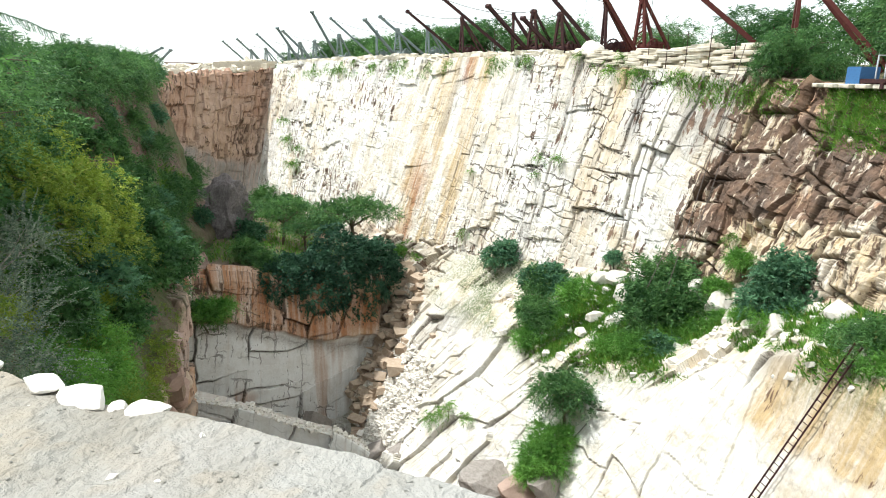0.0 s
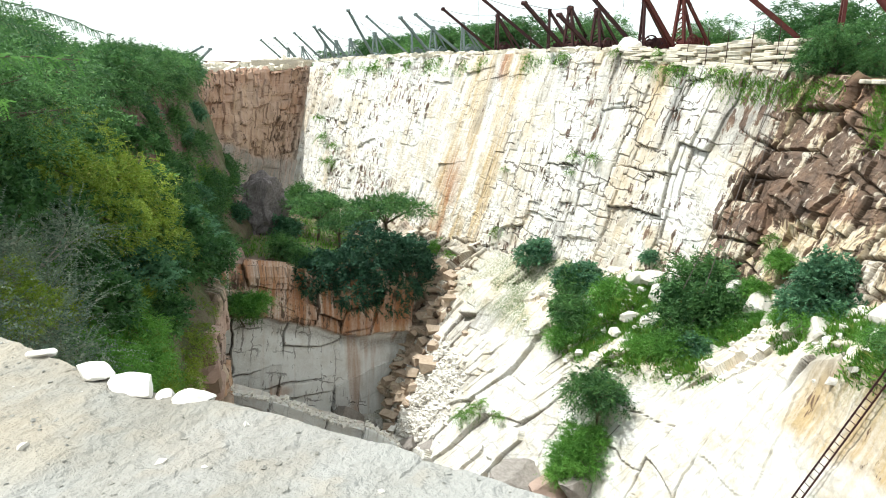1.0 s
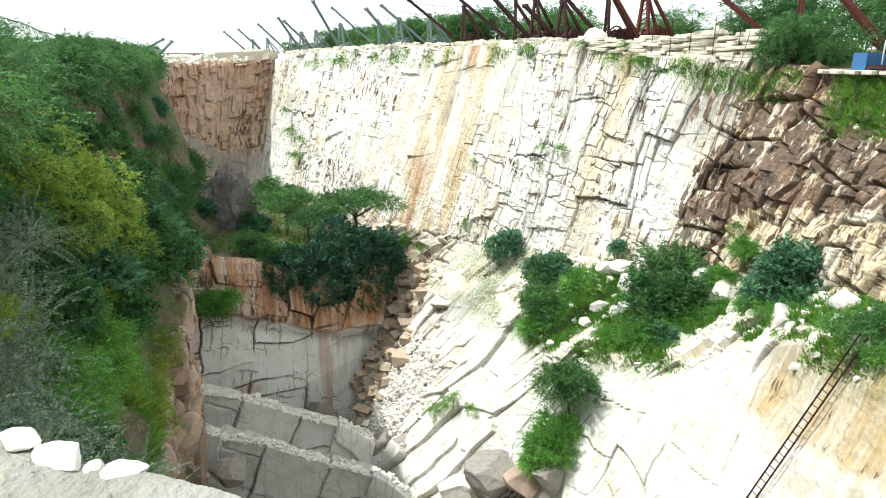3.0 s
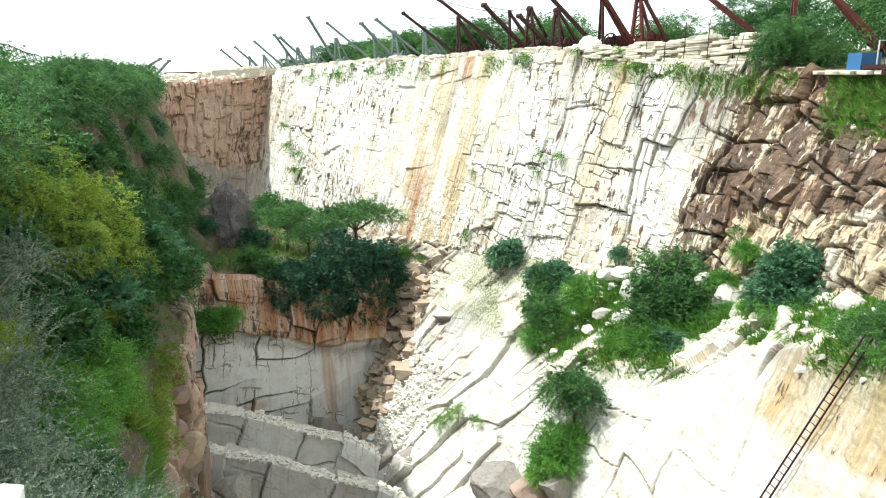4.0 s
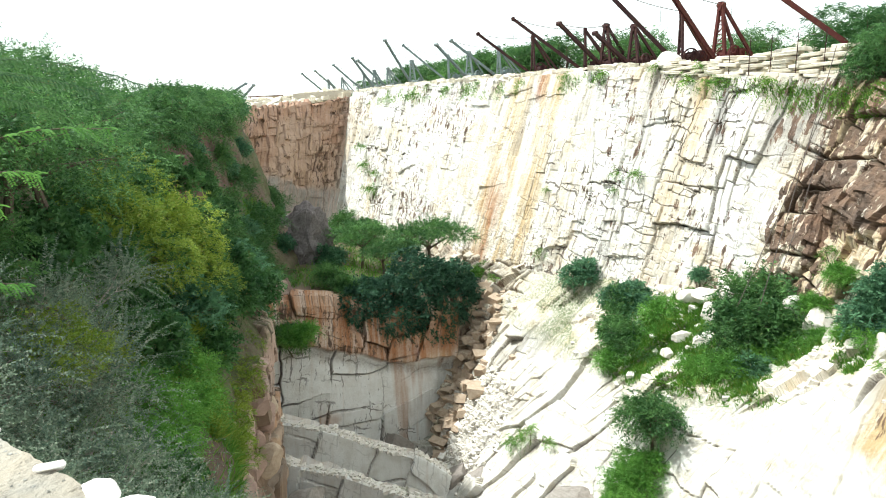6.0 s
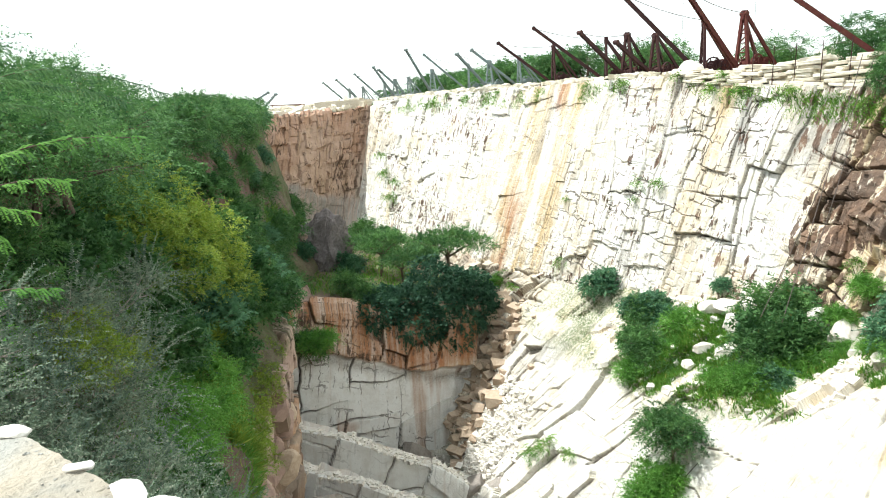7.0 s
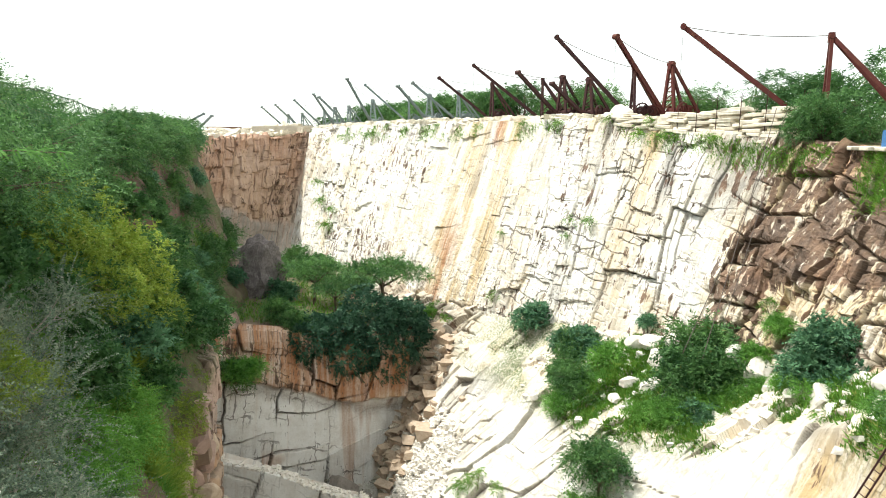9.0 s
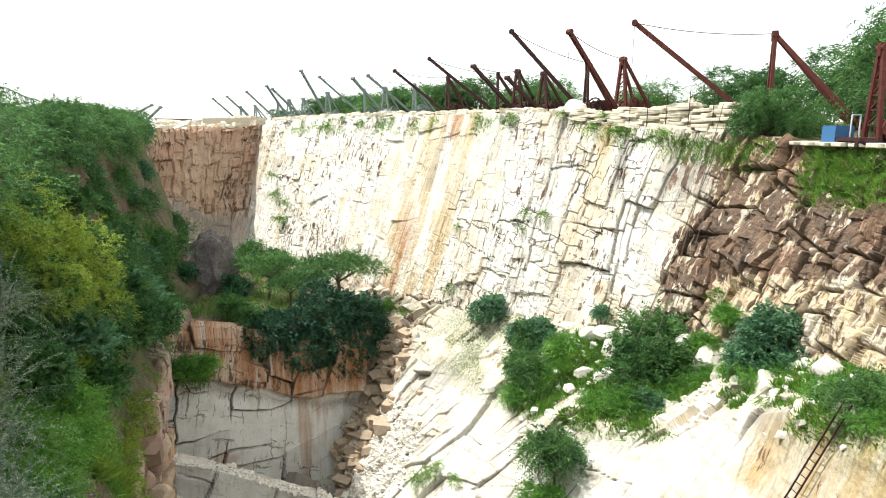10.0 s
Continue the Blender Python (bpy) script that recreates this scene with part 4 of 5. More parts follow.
for kind, x, y, z, s in (("tree_dark", -13.2, 52.6, -16.0, 0.7), ("creeper", -8.5, 50.9, -15.1, 1.18), 
                         ("feathery", -15.4, 52.0, -14.4, 1.6), ("feathery", -13.6, 49.6, -14.5, 1.3), ("bright", -4.2, 56.6, -15.3, 1.2), ("round_b", -17.6, 60, -14.6, 1.7), ("feathery", -19.4, 64, -14.2, 1.9), ("round_b", -11.5, 66, -14.9, 1.9), ("feathery", -16.2, 70, -15, 2.0), ("round_a", -20, 84, -17.2, 2.2),
                         ("round_b", -22.5, 62, -14, 1.9), ("feathery", -24, 90, -17.5, 2.2), ("bright", -3.0, 57.3, -14.8, 1.1)):
    grow(kind, x, y, z, s, 22.0 if kind == "creeper" else None, group="scrub on the bench above the pit")


def on_hill(u, t):
    """A place on the hillside, u and t from 0 to 1 along and down it."""
    r, c = HILL.shape[:2]
    return HILL[min(r - 1, int(t * (r - 1))), min(c - 1, int(u * (c - 1)))]


# the hillside: trees along its top, scrub down its face
for kind, x, y, z, s in (("tree_near", -13.8, 17.5, -0.3, 1.1), ("tree_near", -11.8, 13.0, -0.5, 1.05), ("tree_near", -16.2, 22.8, -0.9, 1.0), ("tree", -17.6, 27.5, -1.5, 1.1), ("tree_dark", -19.0, 33, -1.4, 1.05), ("tree", -20.6, 39, -1.2, 1.0), ("tree_near", -13.6, 14.6, -0.1, 1.15),
                         ("tree_near", -15.6, 19.8, -0.4, 1.0), ("tree_dark", -22.2, 45, -1.0, 1.0), ("tree", -24.2, 52, -0.9, 1.0), ("tree", -27, 61, -0.9, 1.0), ("tree_dark", -31, 71, -0.8, 1.05), ("tree", -36, 80, -0.8, 1.0), ("tree_dark", -19.5, 28, -0.9, 1.1), ("tree_near", -10.4, 9.4, -1.0, 0.8), ("tree_near", -9.6, 12.2, -0.9, 0.85), ("tree_near", -11.4, 15.6, -0.9, 0.95)):
    grow(kind, x, y, z, s, group="trees along the hillside")
for x, y, z, s in ((-12.2, 25.8, -9.8, 0.75), (-12.0, 24.6, -10.2, 0.75), (-11.8, 23.6, -10.5, 0.7), (-12.6, 27.3, -9.6, 0.7), (-11.3, 22.2, -10.5, 0.75), (-10.9, 21.0, -10.4, 0.75), (-10.2, 19.4, -10.0, 0.75), (-14.9, 22.8, -2.5, 1.6), (-14.2, 23.8, -3.6, 1.6), (-13.6, 24.6, -4.9, 1.35), (-13.3, 25.4, -6.0, 1.0), (-13.4, 20.0, -2.6, 1.3), (-12.6, 20.8, -3.9, 1.0), (-13.3, 22.4, -4.4, 1.1), (-14.4, 26.8, -6.3, 0.9), (-13.9, 28.0, -7.0, 0.75), (-10.9, 19.2, -8.2, 0.8), (-11.6, 21.0, -9.0, 0.8), (-8.6, 11.6, -3.2, 0.6)):
    grow("mound", x, y, z, s, group="grassy mounds on the hillside")
for u, t, kind, s in ((0.21, 0.4, "feathery", 2.6), (0.24, 0.42, "tree", 0.8), (0.27, 0.37, "feathery", 2.5), (0.26, 0.52, "feathery", 2.4), (0.29, 0.44, "feathery", 2.4), (0.31, 0.5, "round_b", 2.4), (0.32, 0.33, "feathery", 2.4), (0.33, 0.42, "feathery", 2.5), (0.34, 0.56, "feathery", 2.2), (0.35, 0.37, "tree", 0.75), (0.36, 0.48, "round_b", 2.3), (0.38, 0.34, "feathery", 2.3), (0.38, 0.54, "feathery", 2.0), (0.4, 0.44, "feathery", 2.2), (0.42, 0.5, "round_b", 2.0), (0.3, 0.27, "feathery", 2.2), (0.41, 0.3, "feathery", 2.0), (0.31, 0.06, "tree", 1.0), (0.35, 0.055, "tree", 1.0), (0.39, 0.055, "tree", 1.0),
                      (0.1, 0.4, "round_b", 2.2), (0.15, 0.3, "feathery", 2.3), (0.12, 0.52, "feathery", 2.0), (0.2, 0.47, "round_b", 2.1), (0.22, 0.36, "feathery", 2.0), (0.24, 0.26, "feathery", 1.9), (0.27, 0.48, "feathery", 2.0), (0.3, 0.38, "round_b", 2.0), (0.31, 0.22, "round_b", 1.7),
                      (0.34, 0.46, "round_b", 1.8), (0.36, 0.3, "feathery", 1.8), (0.38, 0.42, "feathery", 1.7), (0.41, 0.24, "round_a", 1.5), (0.42, 0.36, "feathery", 1.7), (0.44, 0.45, "round_b", 1.6), (0.46, 0.3, "round_a", 1.6), (0.47, 0.4, "round_b", 1.7), (0.49, 0.46, "round_a", 1.6), (0.5, 0.28, "feathery", 1.5),
                      (0.505, 0.36, "round_a", 1.7), (0.53, 0.42, "round_a", 1.6), (0.54, 0.24, "round_a", 1.6), (0.555, 0.32, "round_a", 1.7), (0.57, 0.4, "round_a", 1.5), (0.59, 0.28, "round_a", 1.6), (0.6, 0.36, "round_b", 1.5), (0.61, 0.44, "round_a", 1.3), (0.63, 0.24, "round_a", 1.4), (0.64, 0.32, "round_a", 1.4),
                      (0.65, 0.4, "bright", 1.3), (0.67, 0.27, "grey", 1.3), (0.68, 0.35, "round_a", 1.3), (0.7, 0.42, "bright", 1.3), (0.71, 0.3, "grey", 1.3), (0.72, 0.38, "bright", 1.2), (0.74, 0.25, "grey", 1.2), (0.745, 0.33, "grey", 1.25), (0.75, 0.41, "bright", 1.1), (0.77, 0.28, "grey", 1.15),
                      (0.775, 0.36, "grey", 1.15), (0.785, 0.44, "round_a", 0.95), (0.8, 0.3, "grey", 1.05), (0.805, 0.38, "grey", 1.05), (0.82, 0.46, "grey", 0.95), (0.83, 0.32, "grey", 0.9), (0.84, 0.4, "grey", 0.9), (0.86, 0.45, "grey", 0.8), (0.865, 0.36, "grey", 0.75), (0.885, 0.42, "grey", 0.65), (0.8, 0.5, "grey", 0.9), (0.77, 0.5, "bright", 0.9), (0.74, 0.17, "feathery", 1.1), (0.77, 0.22, "bright", 1.0), (0.79, 0.16, "feathery", 0.9), (0.81, 0.22, "grey", 1.0), (0.83, 0.17, "bright", 1.0), (0.85, 0.24, "grey", 0.8), (0.86, 0.15, "feathery", 0.9), (0.7, 0.2, "round_a", 1.3),
                      (0.33, 0.13, "feathery", 1.8), (0.38, 0.16, "round_b", 1.8), (0.43, 0.13, "feathery", 1.7), (0.48, 0.18, "round_a", 1.7), (0.53, 0.14, "feathery", 1.6), (0.58, 0.18, "round_a", 1.6), (0.63, 0.14, "feathery", 1.5), (0.67, 0.18, "round_a", 1.4), (0.28, 0.12, "feathery", 2.0), (0.16, 0.07, "feathery", 2.2), (0.2, 0.05, "round_b", 2.2), (0.25, 0.06, "feathery", 2.1), (0.3, 0.05, "feathery", 2.0), (0.35, 0.06, "round_a", 2.0), (0.4, 0.05, "feathery", 2.0), (0.45, 0.06, "feathery", 1.8), (0.22, 0.16, "round_b", 1.9), (0.32, 0.2, "feathery", 1.7), (0.4, 0.2, "feathery", 1.7)):
    p = on_hill(u, t)
    s = s * 0.74 if u < 0.46 else s
    grow(kind, p[0] - 0.15 * s - (0.3 if u < 0.46 else 0), p[1], p[2] - 0.25 * s, s, group="scrub on the hillside")
for x, y, z, s in ((-9.9, 17.2, -7.9, 1.0), (-10.4, 18.6, -8.8, 1.0), (-9.2, 15.6, -7.6, 0.9), (-11.0, 20.2, -9.6, 0.9), (-8.6, 14.2, -6.9, 0.8), (-9.6, 16.4, -9.2, 0.9), (-10.6, 19.6, -10.6, 0.9)):
    grow("bright", x, y, z, s, group="scrub on the hillside")
grow("bright", -15.6, 43.9, -15.7, 1.5, label="bright green bush hanging over the pit wall")
grow("feathery", -16.4, 44.2, -16.4, 1.3, label="feathery green bush hanging over the pit wall")

# trees and scrub on the plateau behind the cranes
for kind, x, y, z, s, q in (("tree_dark", 21.7, 47, 0.8, 1.45, 1.0), ("tree", 18.0, 54.5, 1.2, 1.15, 1.0), ("tree_dark", 27.2, 43.5, 0.6, 1.6, 1.15), ("tree_big", 28.0, 36.0, 0.3, 1.2, 1.05), ("tree_big", 33, 42, 0.3, 1.1, 1.0), ("tree_dark", 25.0, 33.0, 0.3, 1.7, 1.0),
                            ("tree_dark", 17.6, 36.0, 0.2, 0.78, 1.25), ("tree", 18.9, 34.6, 0.2, 0.6, 1.2), ("tree", 10.9, 60, 1.4, 1.1, 1.15), ("tree_dark", 18.5, 68, 1.4, 0.6, 1.0), ("tree", 11.2, 72, 1.4, 1.68, 0.9),
                            ("tree_dark", 6, 82, 1.4, 1.96, 0.9), ("tree_dark", 2.0, 86, 1.4, 1.96, 0.85), ("tree_dark", -1.5, 95, 1.2, 2.10, 0.85), ("tree", -6, 101, 1.2, 1.96, 0.8), ("tree_dark", -11, 110, 1.2, 2.10, 0.8), ("tree_dark", -17, 121, 1.2, 2.10, 0.8), ("tree", -24, 132, 1.2, 1.3, 0.8), ("tree_dark", -30, 143, 1.2, 1.4, 0.8),
                            ("tree_dark", -62, 125, 0.4, 1.6, 0.9), ("tree", -56, 128, 0.4, 1.4, 0.8), ("tree", -50, 118, 0.3, 0.9, 0.7), ("tree_dark", -68, 140, 0.4, 1.5, 0.9), ("tree", -40, 108, 0.2, 0.6, 0.7), ("tree", -36, 120, 0.6, 0.6, 0.7), ("tree_dark", -44, 135, 0.6, 0.8, 0.7)):
    grow(kind, x, y, z, s, squash=q, group="trees on the plateau")


def grass(name, mat, pts, nrm, length, width, seed, label):
    """Blades of grass as one sheet of stuff."""
    rng = np.random.RandomState(seed)
    n = len(pts)
    up = np.array([0, 0, 1.0]) + 0.5 * nrm + 0.45 * rng.normal(size=(n, 3))
    up /= np.linalg.norm(up, axis=1, keepdims=True)
    side = np.cross(up, rng.normal(size=(n, 3)))
    side /= np.linalg.norm(side, axis=1, keepdims=True)
    small = np.clip(np.linalg.norm(pts, axis=1) / 24.0, 0.3, 1.0)
    L = (length * small * rng.uniform(0.5, 1.5, n))[:, None]
    W = (width * small * rng.uniform(0.6, 1.4, n))[:, None]
    v = np.stack([pts - side * W - up * 0.05, pts + side * W - up * 0.05, pts + up * L + np.array([0, 0, -0.25]) * L + 0.25 * L * rng.normal(size=(n, 3))], 1).reshape(-1, 3)
    ob = new(name, raw_mesh(name, v, np.arange(n * 3).reshape(-1, 3), mat))
    return tagged(ob, label, "grass", kind="stuff")


def scatter(P, mask, n, seed, towards):
    """Random places on a surface, as often as mask says."""
    rng = np.random.RandomState(seed)
    area = np.linalg.norm(np.cross(np.gradient(P, axis=1), np.gradient(P, axis=0)), axis=-1)
    w = (mask * area).reshape(-1)
    k = rng.choice(len(w), n, p=w / w.sum())
    i, j = np.divmod(k, P.shape[1])
    i2, j2 = np.clip(i + 1, 0, P.shape[0] - 1), np.clip(j + 1, 0, P.shape[1] - 1)
    a, b = rng.rand(n, 1), rng.rand(n, 1)
    pts = P[i, j] + a * (P[i2, j] - P[i, j]) + b * (P[i, j2] - P[i, j])
    return pts, normals(P, towards)[i, j]


hy = HILL[..., 1]
hm = step(fbm(HILL * 0.35, 3, 151), -0.25, 0.15) * (1 - step(HT + 0.12 * step(hy, 20, 23), 0.5, 0.56)) * np.where(HU < 62, step(HT, 0.26, 0.34), step(HT, 0.2, 0.3))
p, n = scatter(HILL, hm * np.where(hy < 34, 1.6, 0.5) * step(hy, 5, 9), 42000, 152, (40, 20, 60))
grass("grass", M_GRASS, p, n, 0.42, 0.028, 153, "long green grass growing on the hillside")
hm2 = step(fbm(HILL * 0.3 + 7, 3, 155), 0.1, 0.3) * (1 - step(HT + 0.12 * step(hy, 20, 23), 0.5, 0.56)) * step(HT, 0.28, 0.4) * step(32 - hy, 0, 3) * step(hy, 12, 16)
p, n = scatter(HILL, hm2, 16000, 156, (40, 20, 60))
grass("grass", M_GRASS_Y_LIT, p, n, 0.5, 0.026, 157, "tall yellow-green grass in tufts on the hillside, sunlit tint in its colour")
sr = np.linspace(0, 1, SLAB.shape[0])[:, None]
sc = np.linspace(0, 10, SLAB.shape[1])[None]
sm = step(fbm(SLAB * 0.35, 3, 73), -0.2, 0.05) * (1 - step(sr, 0.17, 0.27)) * step(sc, 4.2, 4.8) * (1 - step(sc, 8.6, 9.2))
p, n = scatter(SLAB, sm, 70000, 162, (-60, 30, 40))
grass("grass", M_GRASS, p, n, 0.24, 0.042, 163, "short green grass on the rock bench")
cr = np.linspace(0, 1, CLIFF.shape[0])[:, None]
cc = np.linspace(0, 10, CLIFF.shape[1])[None]
cm = step(fbm(CLIFF * 0.5, 3, 165), 0.0, 0.25) * step(cr, 0.03, 0.05) * (1 - step(cr, 0.07, 0.16))
cm = cm + 3.5 * step(cc, 6.9, 7.3) * step(cr, 0.03, 0.05) * (1 - step(cr, 0.17, 0.34)) + 1.2 * step(cc, 5.2, 5.6) * (1 - step(cc, 6.2, 6.5)) * step(cr, 0.05, 0.07) * (1 - step(cr, 0.13, 0.2))
p, n = scatter(CLIFF, cm, 42000, 166, (-60, 30, 30))
grass("grass", M_GRASS, p, n, 0.26, 0.024, 167, "green grass hanging over the rim of the cliff")
bmask = step(fbm(BENCH * 0.2, 3, 112), -0.3, 0.2)
p, n = scatter(BENCH, bmask, 14000, 168, (-15, 60, 80))
grass("grass", M_GRASS, p, n, 0.5, 0.05, 169, "rank green grass on the bench above the pit")


# ---- derrick cranes along the rim ----
def wheel(mat, r, wide, parent, at, spokes=6):
    """A spoked gear wheel: the rim, with its hub and spokes under it."""
    bm = bmesh.new()
    n = 24
    rings = []
    for rad, y in ((r, -wide / 2), (r, wide / 2), (r * 0.84, wide / 2), (r * 0.84, -wide / 2)):
        rings.append([bm.verts.new((rad * (1.0 if k % 2 or rad < r else 1.05) * math.cos(2 * math.pi * k / n), y, rad * (1.0 if k % 2 or rad < r else 1.05) * math.sin(2 * math.pi * k / n))) for k in range(n)])
    for a in range(4):
        for k in range(n):
            bm.faces.new((rings[a][k], rings[a][(k + 1) % n], rings[(a + 1) % 4][(k + 1) % n], rings[(a + 1) % 4][k]))
    rim = part("gear_wheel", bm_mesh("gear_wheel", bm, mat), parent, "spoked iron gear wheel")
    rim.location = at
    bm = bmesh.new()
    tube(bm, (0, -wide, 0), (0, wide, 0), r * 0.16, r * 0.16, 10)
    part("hub", bm_mesh("hub", bm, mat), rim)
    bm = bmesh.new()
    beam(bm, (r * 0.1, 0, 0), (r * 0.88, 0, 0), wide * 0.5, r * 0.11, (0, 1, 0))
    bar = bm_mesh("spoke", bm, mat)
    for k in range(spokes):
        part("spoke", bar, rim).matrix_local = pose(0, 0, 0, 0, 360.0 * k / spokes, 0)


def sagging(name, mat, a, b, sag, r=0.018, n=10):
    bm = bmesh.new()
    a, b = Vector(a), Vector(b)
    pts = [a.lerp(b, k / n) - Vector((0, 0, sag * 4 * (k / n) * (1 - k / n))) for k in range(n + 1)]
    q = (b - a).to_track_quat("Z", "Y").to_matrix()
    rings = [[bm.verts.new(p + q @ Vector((r * math.cos(1.2566 * k), r * math.sin(1.2566 * k), 0))) for k in range(5)] for p in pts]
    for lo, hi in zip(rings, rings[1:]):
        for k in range(5):
            bm.faces.new((lo[k], lo[(k + 1) % 5], hi[(k + 1) % 5], hi[k]))
    bm.faces.new(rings[0][::-1])
    bm.faces.new(rings[-1])
    return bm_mesh(name, bm, mat)


def crane(base, tip, mast_h, mat, label, hook=2.0, far=False, boom=True, back_turn=0.0, back=2.5):
    """A quarry derrick: sleepers, a braced mast, a boom out over the pit, back legs, a winch with its gear wheel and the ropes."""
    base, tip = Vector(base), Vector(tip)
    reach = tip - base
    yaw = math.atan2(reach.y, reach.x)
    ob = thing("derrick_crane", pose(*base, 0, 0, math.degrees(yaw)), label, "crane", "derrick cranes along the rim")
    L, H = math.hypot(reach.x, reach.y), reach.z
    thick = 0.85 if far else 1.0
    bm = bmesh.new()
    for y in (-0.75, 0.75):
        beam(bm, (-2.6, y, 0.1), (1.0, y, 0.1), 0.22, 0.24)
    for x in (-2.3, -1.0, 0.2, 0.9):
        beam(bm, (x, -1.0, 0.3), (x, 1.0, 0.3), 0.2, 0.16)
    part("base_frame", bm_mesh("base_frame", bm, M_RUST_DARK), ob, "dark timber and steel base sleepers")
    bm = bmesh.new()
    for y in (-1, 1):
        beam(bm, (0, 0.55 * y, 0.3), (0, 0.13 * y, mast_h), 0.17 * thick, 0.2 * thick, (0, 1, 0))
    for k in range(1, 6):
        f, g = k / 6.0, (k + 0.8) / 6.0
        w0, w1 = 0.55 - 0.42 * f, 0.55 - 0.42 * min(g, 1)
        beam(bm, (0, -w0, 0.3 + f * (mast_h - 0.3)), (0, w1 if k % 2 else w0, 0.3 + min(g, 1) * (mast_h - 0.3)), 0.06, 0.08, (1, 0, 0))
        beam(bm, (0, -w0, 0.3 + f * (mast_h - 0.3)), (0, w0, 0.3 + f * (mast_h - 0.3)), 0.06, 0.08, (1, 0, 0))
    tube(bm, (0, -0.28, mast_h + 0.05), (0, 0.28, mast_h + 0.05), 0.15, 0.15, 10)
    beam(bm, (0, 0, mast_h - 0.3), (0, 0, mast_h + 0.25), 0.3, 0.26, (0, 1, 0))
    part("mast", bm_mesh("mast", bm, mat), ob)
    for y in (-1, 1):
        bm = bmesh.new()
        e = Vector((-back, 0.75 * y + back_turn, 0.15))
        beam(bm, (-0.05, 0.12 * y, mast_h), e, 0.16 * thick, 0.2 * thick)
        part("back_leg", bm_mesh("back_leg", bm, mat), ob)
    if boom:
        bm = bmesh.new()
        foot = Vector((0.35, 0, 0.45))
        end = Vector((L, 0, H))
        d = (end - foot).normalized()
        up = Vector((-d.z, 0, d.x))
        for y in (-0.13, 0.13):
            beam(bm, foot + Vector((0, y, 0)), end + Vector((0, y * 0.7, 0)), 0.07 * thick, 0.24 * thick, up)
        for k in range(12):
            a = foot.lerp(end, (k + 0.2) / 12)
            beam(bm, a + Vector((0, -0.13, 0)), foot.lerp(end, (k + 0.9) / 12) + Vector((0, 0.13, 0)), 0.05, 0.12 * thick, up)
        tube(bm, end + Vector((0, -0.2, 0)), end + Vector((0, 0.2, 0)), 0.17, 0.17, 10)
        part("boom", bm_mesh("boom", bm, mat), ob)
        part("stay_rope", sagging("stay_rope", M_CABLE, (0, 0, mast_h + 0.1), end, 0.25, 0.022 * thick), ob)
        if hook:
            part("hoist_rope", sagging("hoist_rope", M_CABLE, end, end - Vector((0, 0, hook)), 0.0, 0.012 * thick, 1), ob)
    bm = bmesh.new()
    tube(bm, (-0.8, -0.6, 0.75), (-0.8, 0.6, 0.75), 0.24, 0.24, 14)
    for y in (-0.62, 0.62):
        tube(bm, (-0.8, y - 0.03, 0.75), (-0.8, y + 0.03, 0.75), 0.38, 0.38, 16)
        beam(bm, (-0.8, y * 1.15, 0.3), (-0.8, y * 1.15, 0.85), 0.18, 0.1, (0, 1, 0))
    part("winch_drum", bm_mesh("winch_drum", bm, mat), ob)
    wheel(mat, 0.5, 0.1, ob, (-0.45, 0.85, 0.8))
    wheel(mat, 0.34, 0.08, ob, (-1.25, 0.85, 0.72))
    if not far:
        bm = bmesh.new()
        beam(bm, (-1.5, -0.45, 0.75), (-1.5, 0.45, 0.75), 0.6, 0.8)
        bmesh.ops.bevel(bm, geom=list(bm.edges), offset=0.05, segments=2)
        part("engine_box", bm_mesh("engine_box", bm, M_RUST), ob, "rusty red engine housing")
    return ob


RED = "tall rusty red derrick crane on the quarry rim"
DARK = "dark rusty derrick crane leaning out over the pit"
FAR = "steel derrick crane far along the rim, pale with painted-in haze"
crane((18.9, 38.6, 0.9), (11.7, 40.8, 7.1), 5.3, M_RUST, RED, 3.0, back_turn=1.2, back=4.4)
crane((13.2, 47.6, 1.9), (8.9, 45.3, 7.2), 3.8, M_RUST, DARK, 2.5)
crane((11.5, 50.6, 2.0), (5.8, 50.4, 7.9), 3.7, M_RUST_DARK, DARK, 0)
crane((7.4, 57.8, 2.1), (3.4, 54.3, 5.8), 3.6, M_RUST_DARK, DARK, 1.5)
crane((6.0, 59.9, 2.1), (0.0, 59.9, 6.9), 3.5, M_RUST_DARK, DARK, 2.0)
crane((9.3, 56.2, 2.1), (6.0, 53.6, 4.9), 3.3, M_RUST_DARK, DARK, 0)
crane((1.9, 66.7, 2.2), (-3.2, 65.2, 6.3), 3.6, M_RUST_DARK, DARK, 0, True)
crane((-1.4, 72, 2.2), (-6.1, 70, 6.2), 3.2, M_FAR_HAZED, FAR, 0, True)
crane((-4.8, 77.7, 2.2), (-7.9, 72.8, 6.1), 3.2, M_FAR_HAZED, FAR, 0, True)
crane((-7.5, 82, 2.2), (-12.6, 80.7, 6.8), 3.2, M_FAR_HAZED, FAR, 0, True)
crane((-13.2, 91.4, 2.1), (-15.6, 85.6, 7.9), 3.4, M_FAR_HAZED, FAR, 0, True)
crane((-17.8, 99, 2.0), (-21.3, 95, 6.2), 3.0, M_FAR_HAZED, FAR, 0, True)
crane((-20.8, 103.9, 2.0), (-22.5, 97, 6.7), 3.0, M_FAR_HAZED, FAR, 0, True)
crane((-23.5, 108.6, 1.8), (-27.5, 105.3, 6.3), 3.0, M_FAR_HAZED, FAR, 0, True)
crane((-29.6, 118.6, 1.6), (-33.2, 114.6, 6.0), 3.0, M_FAR_HAZED, FAR, 0, True)
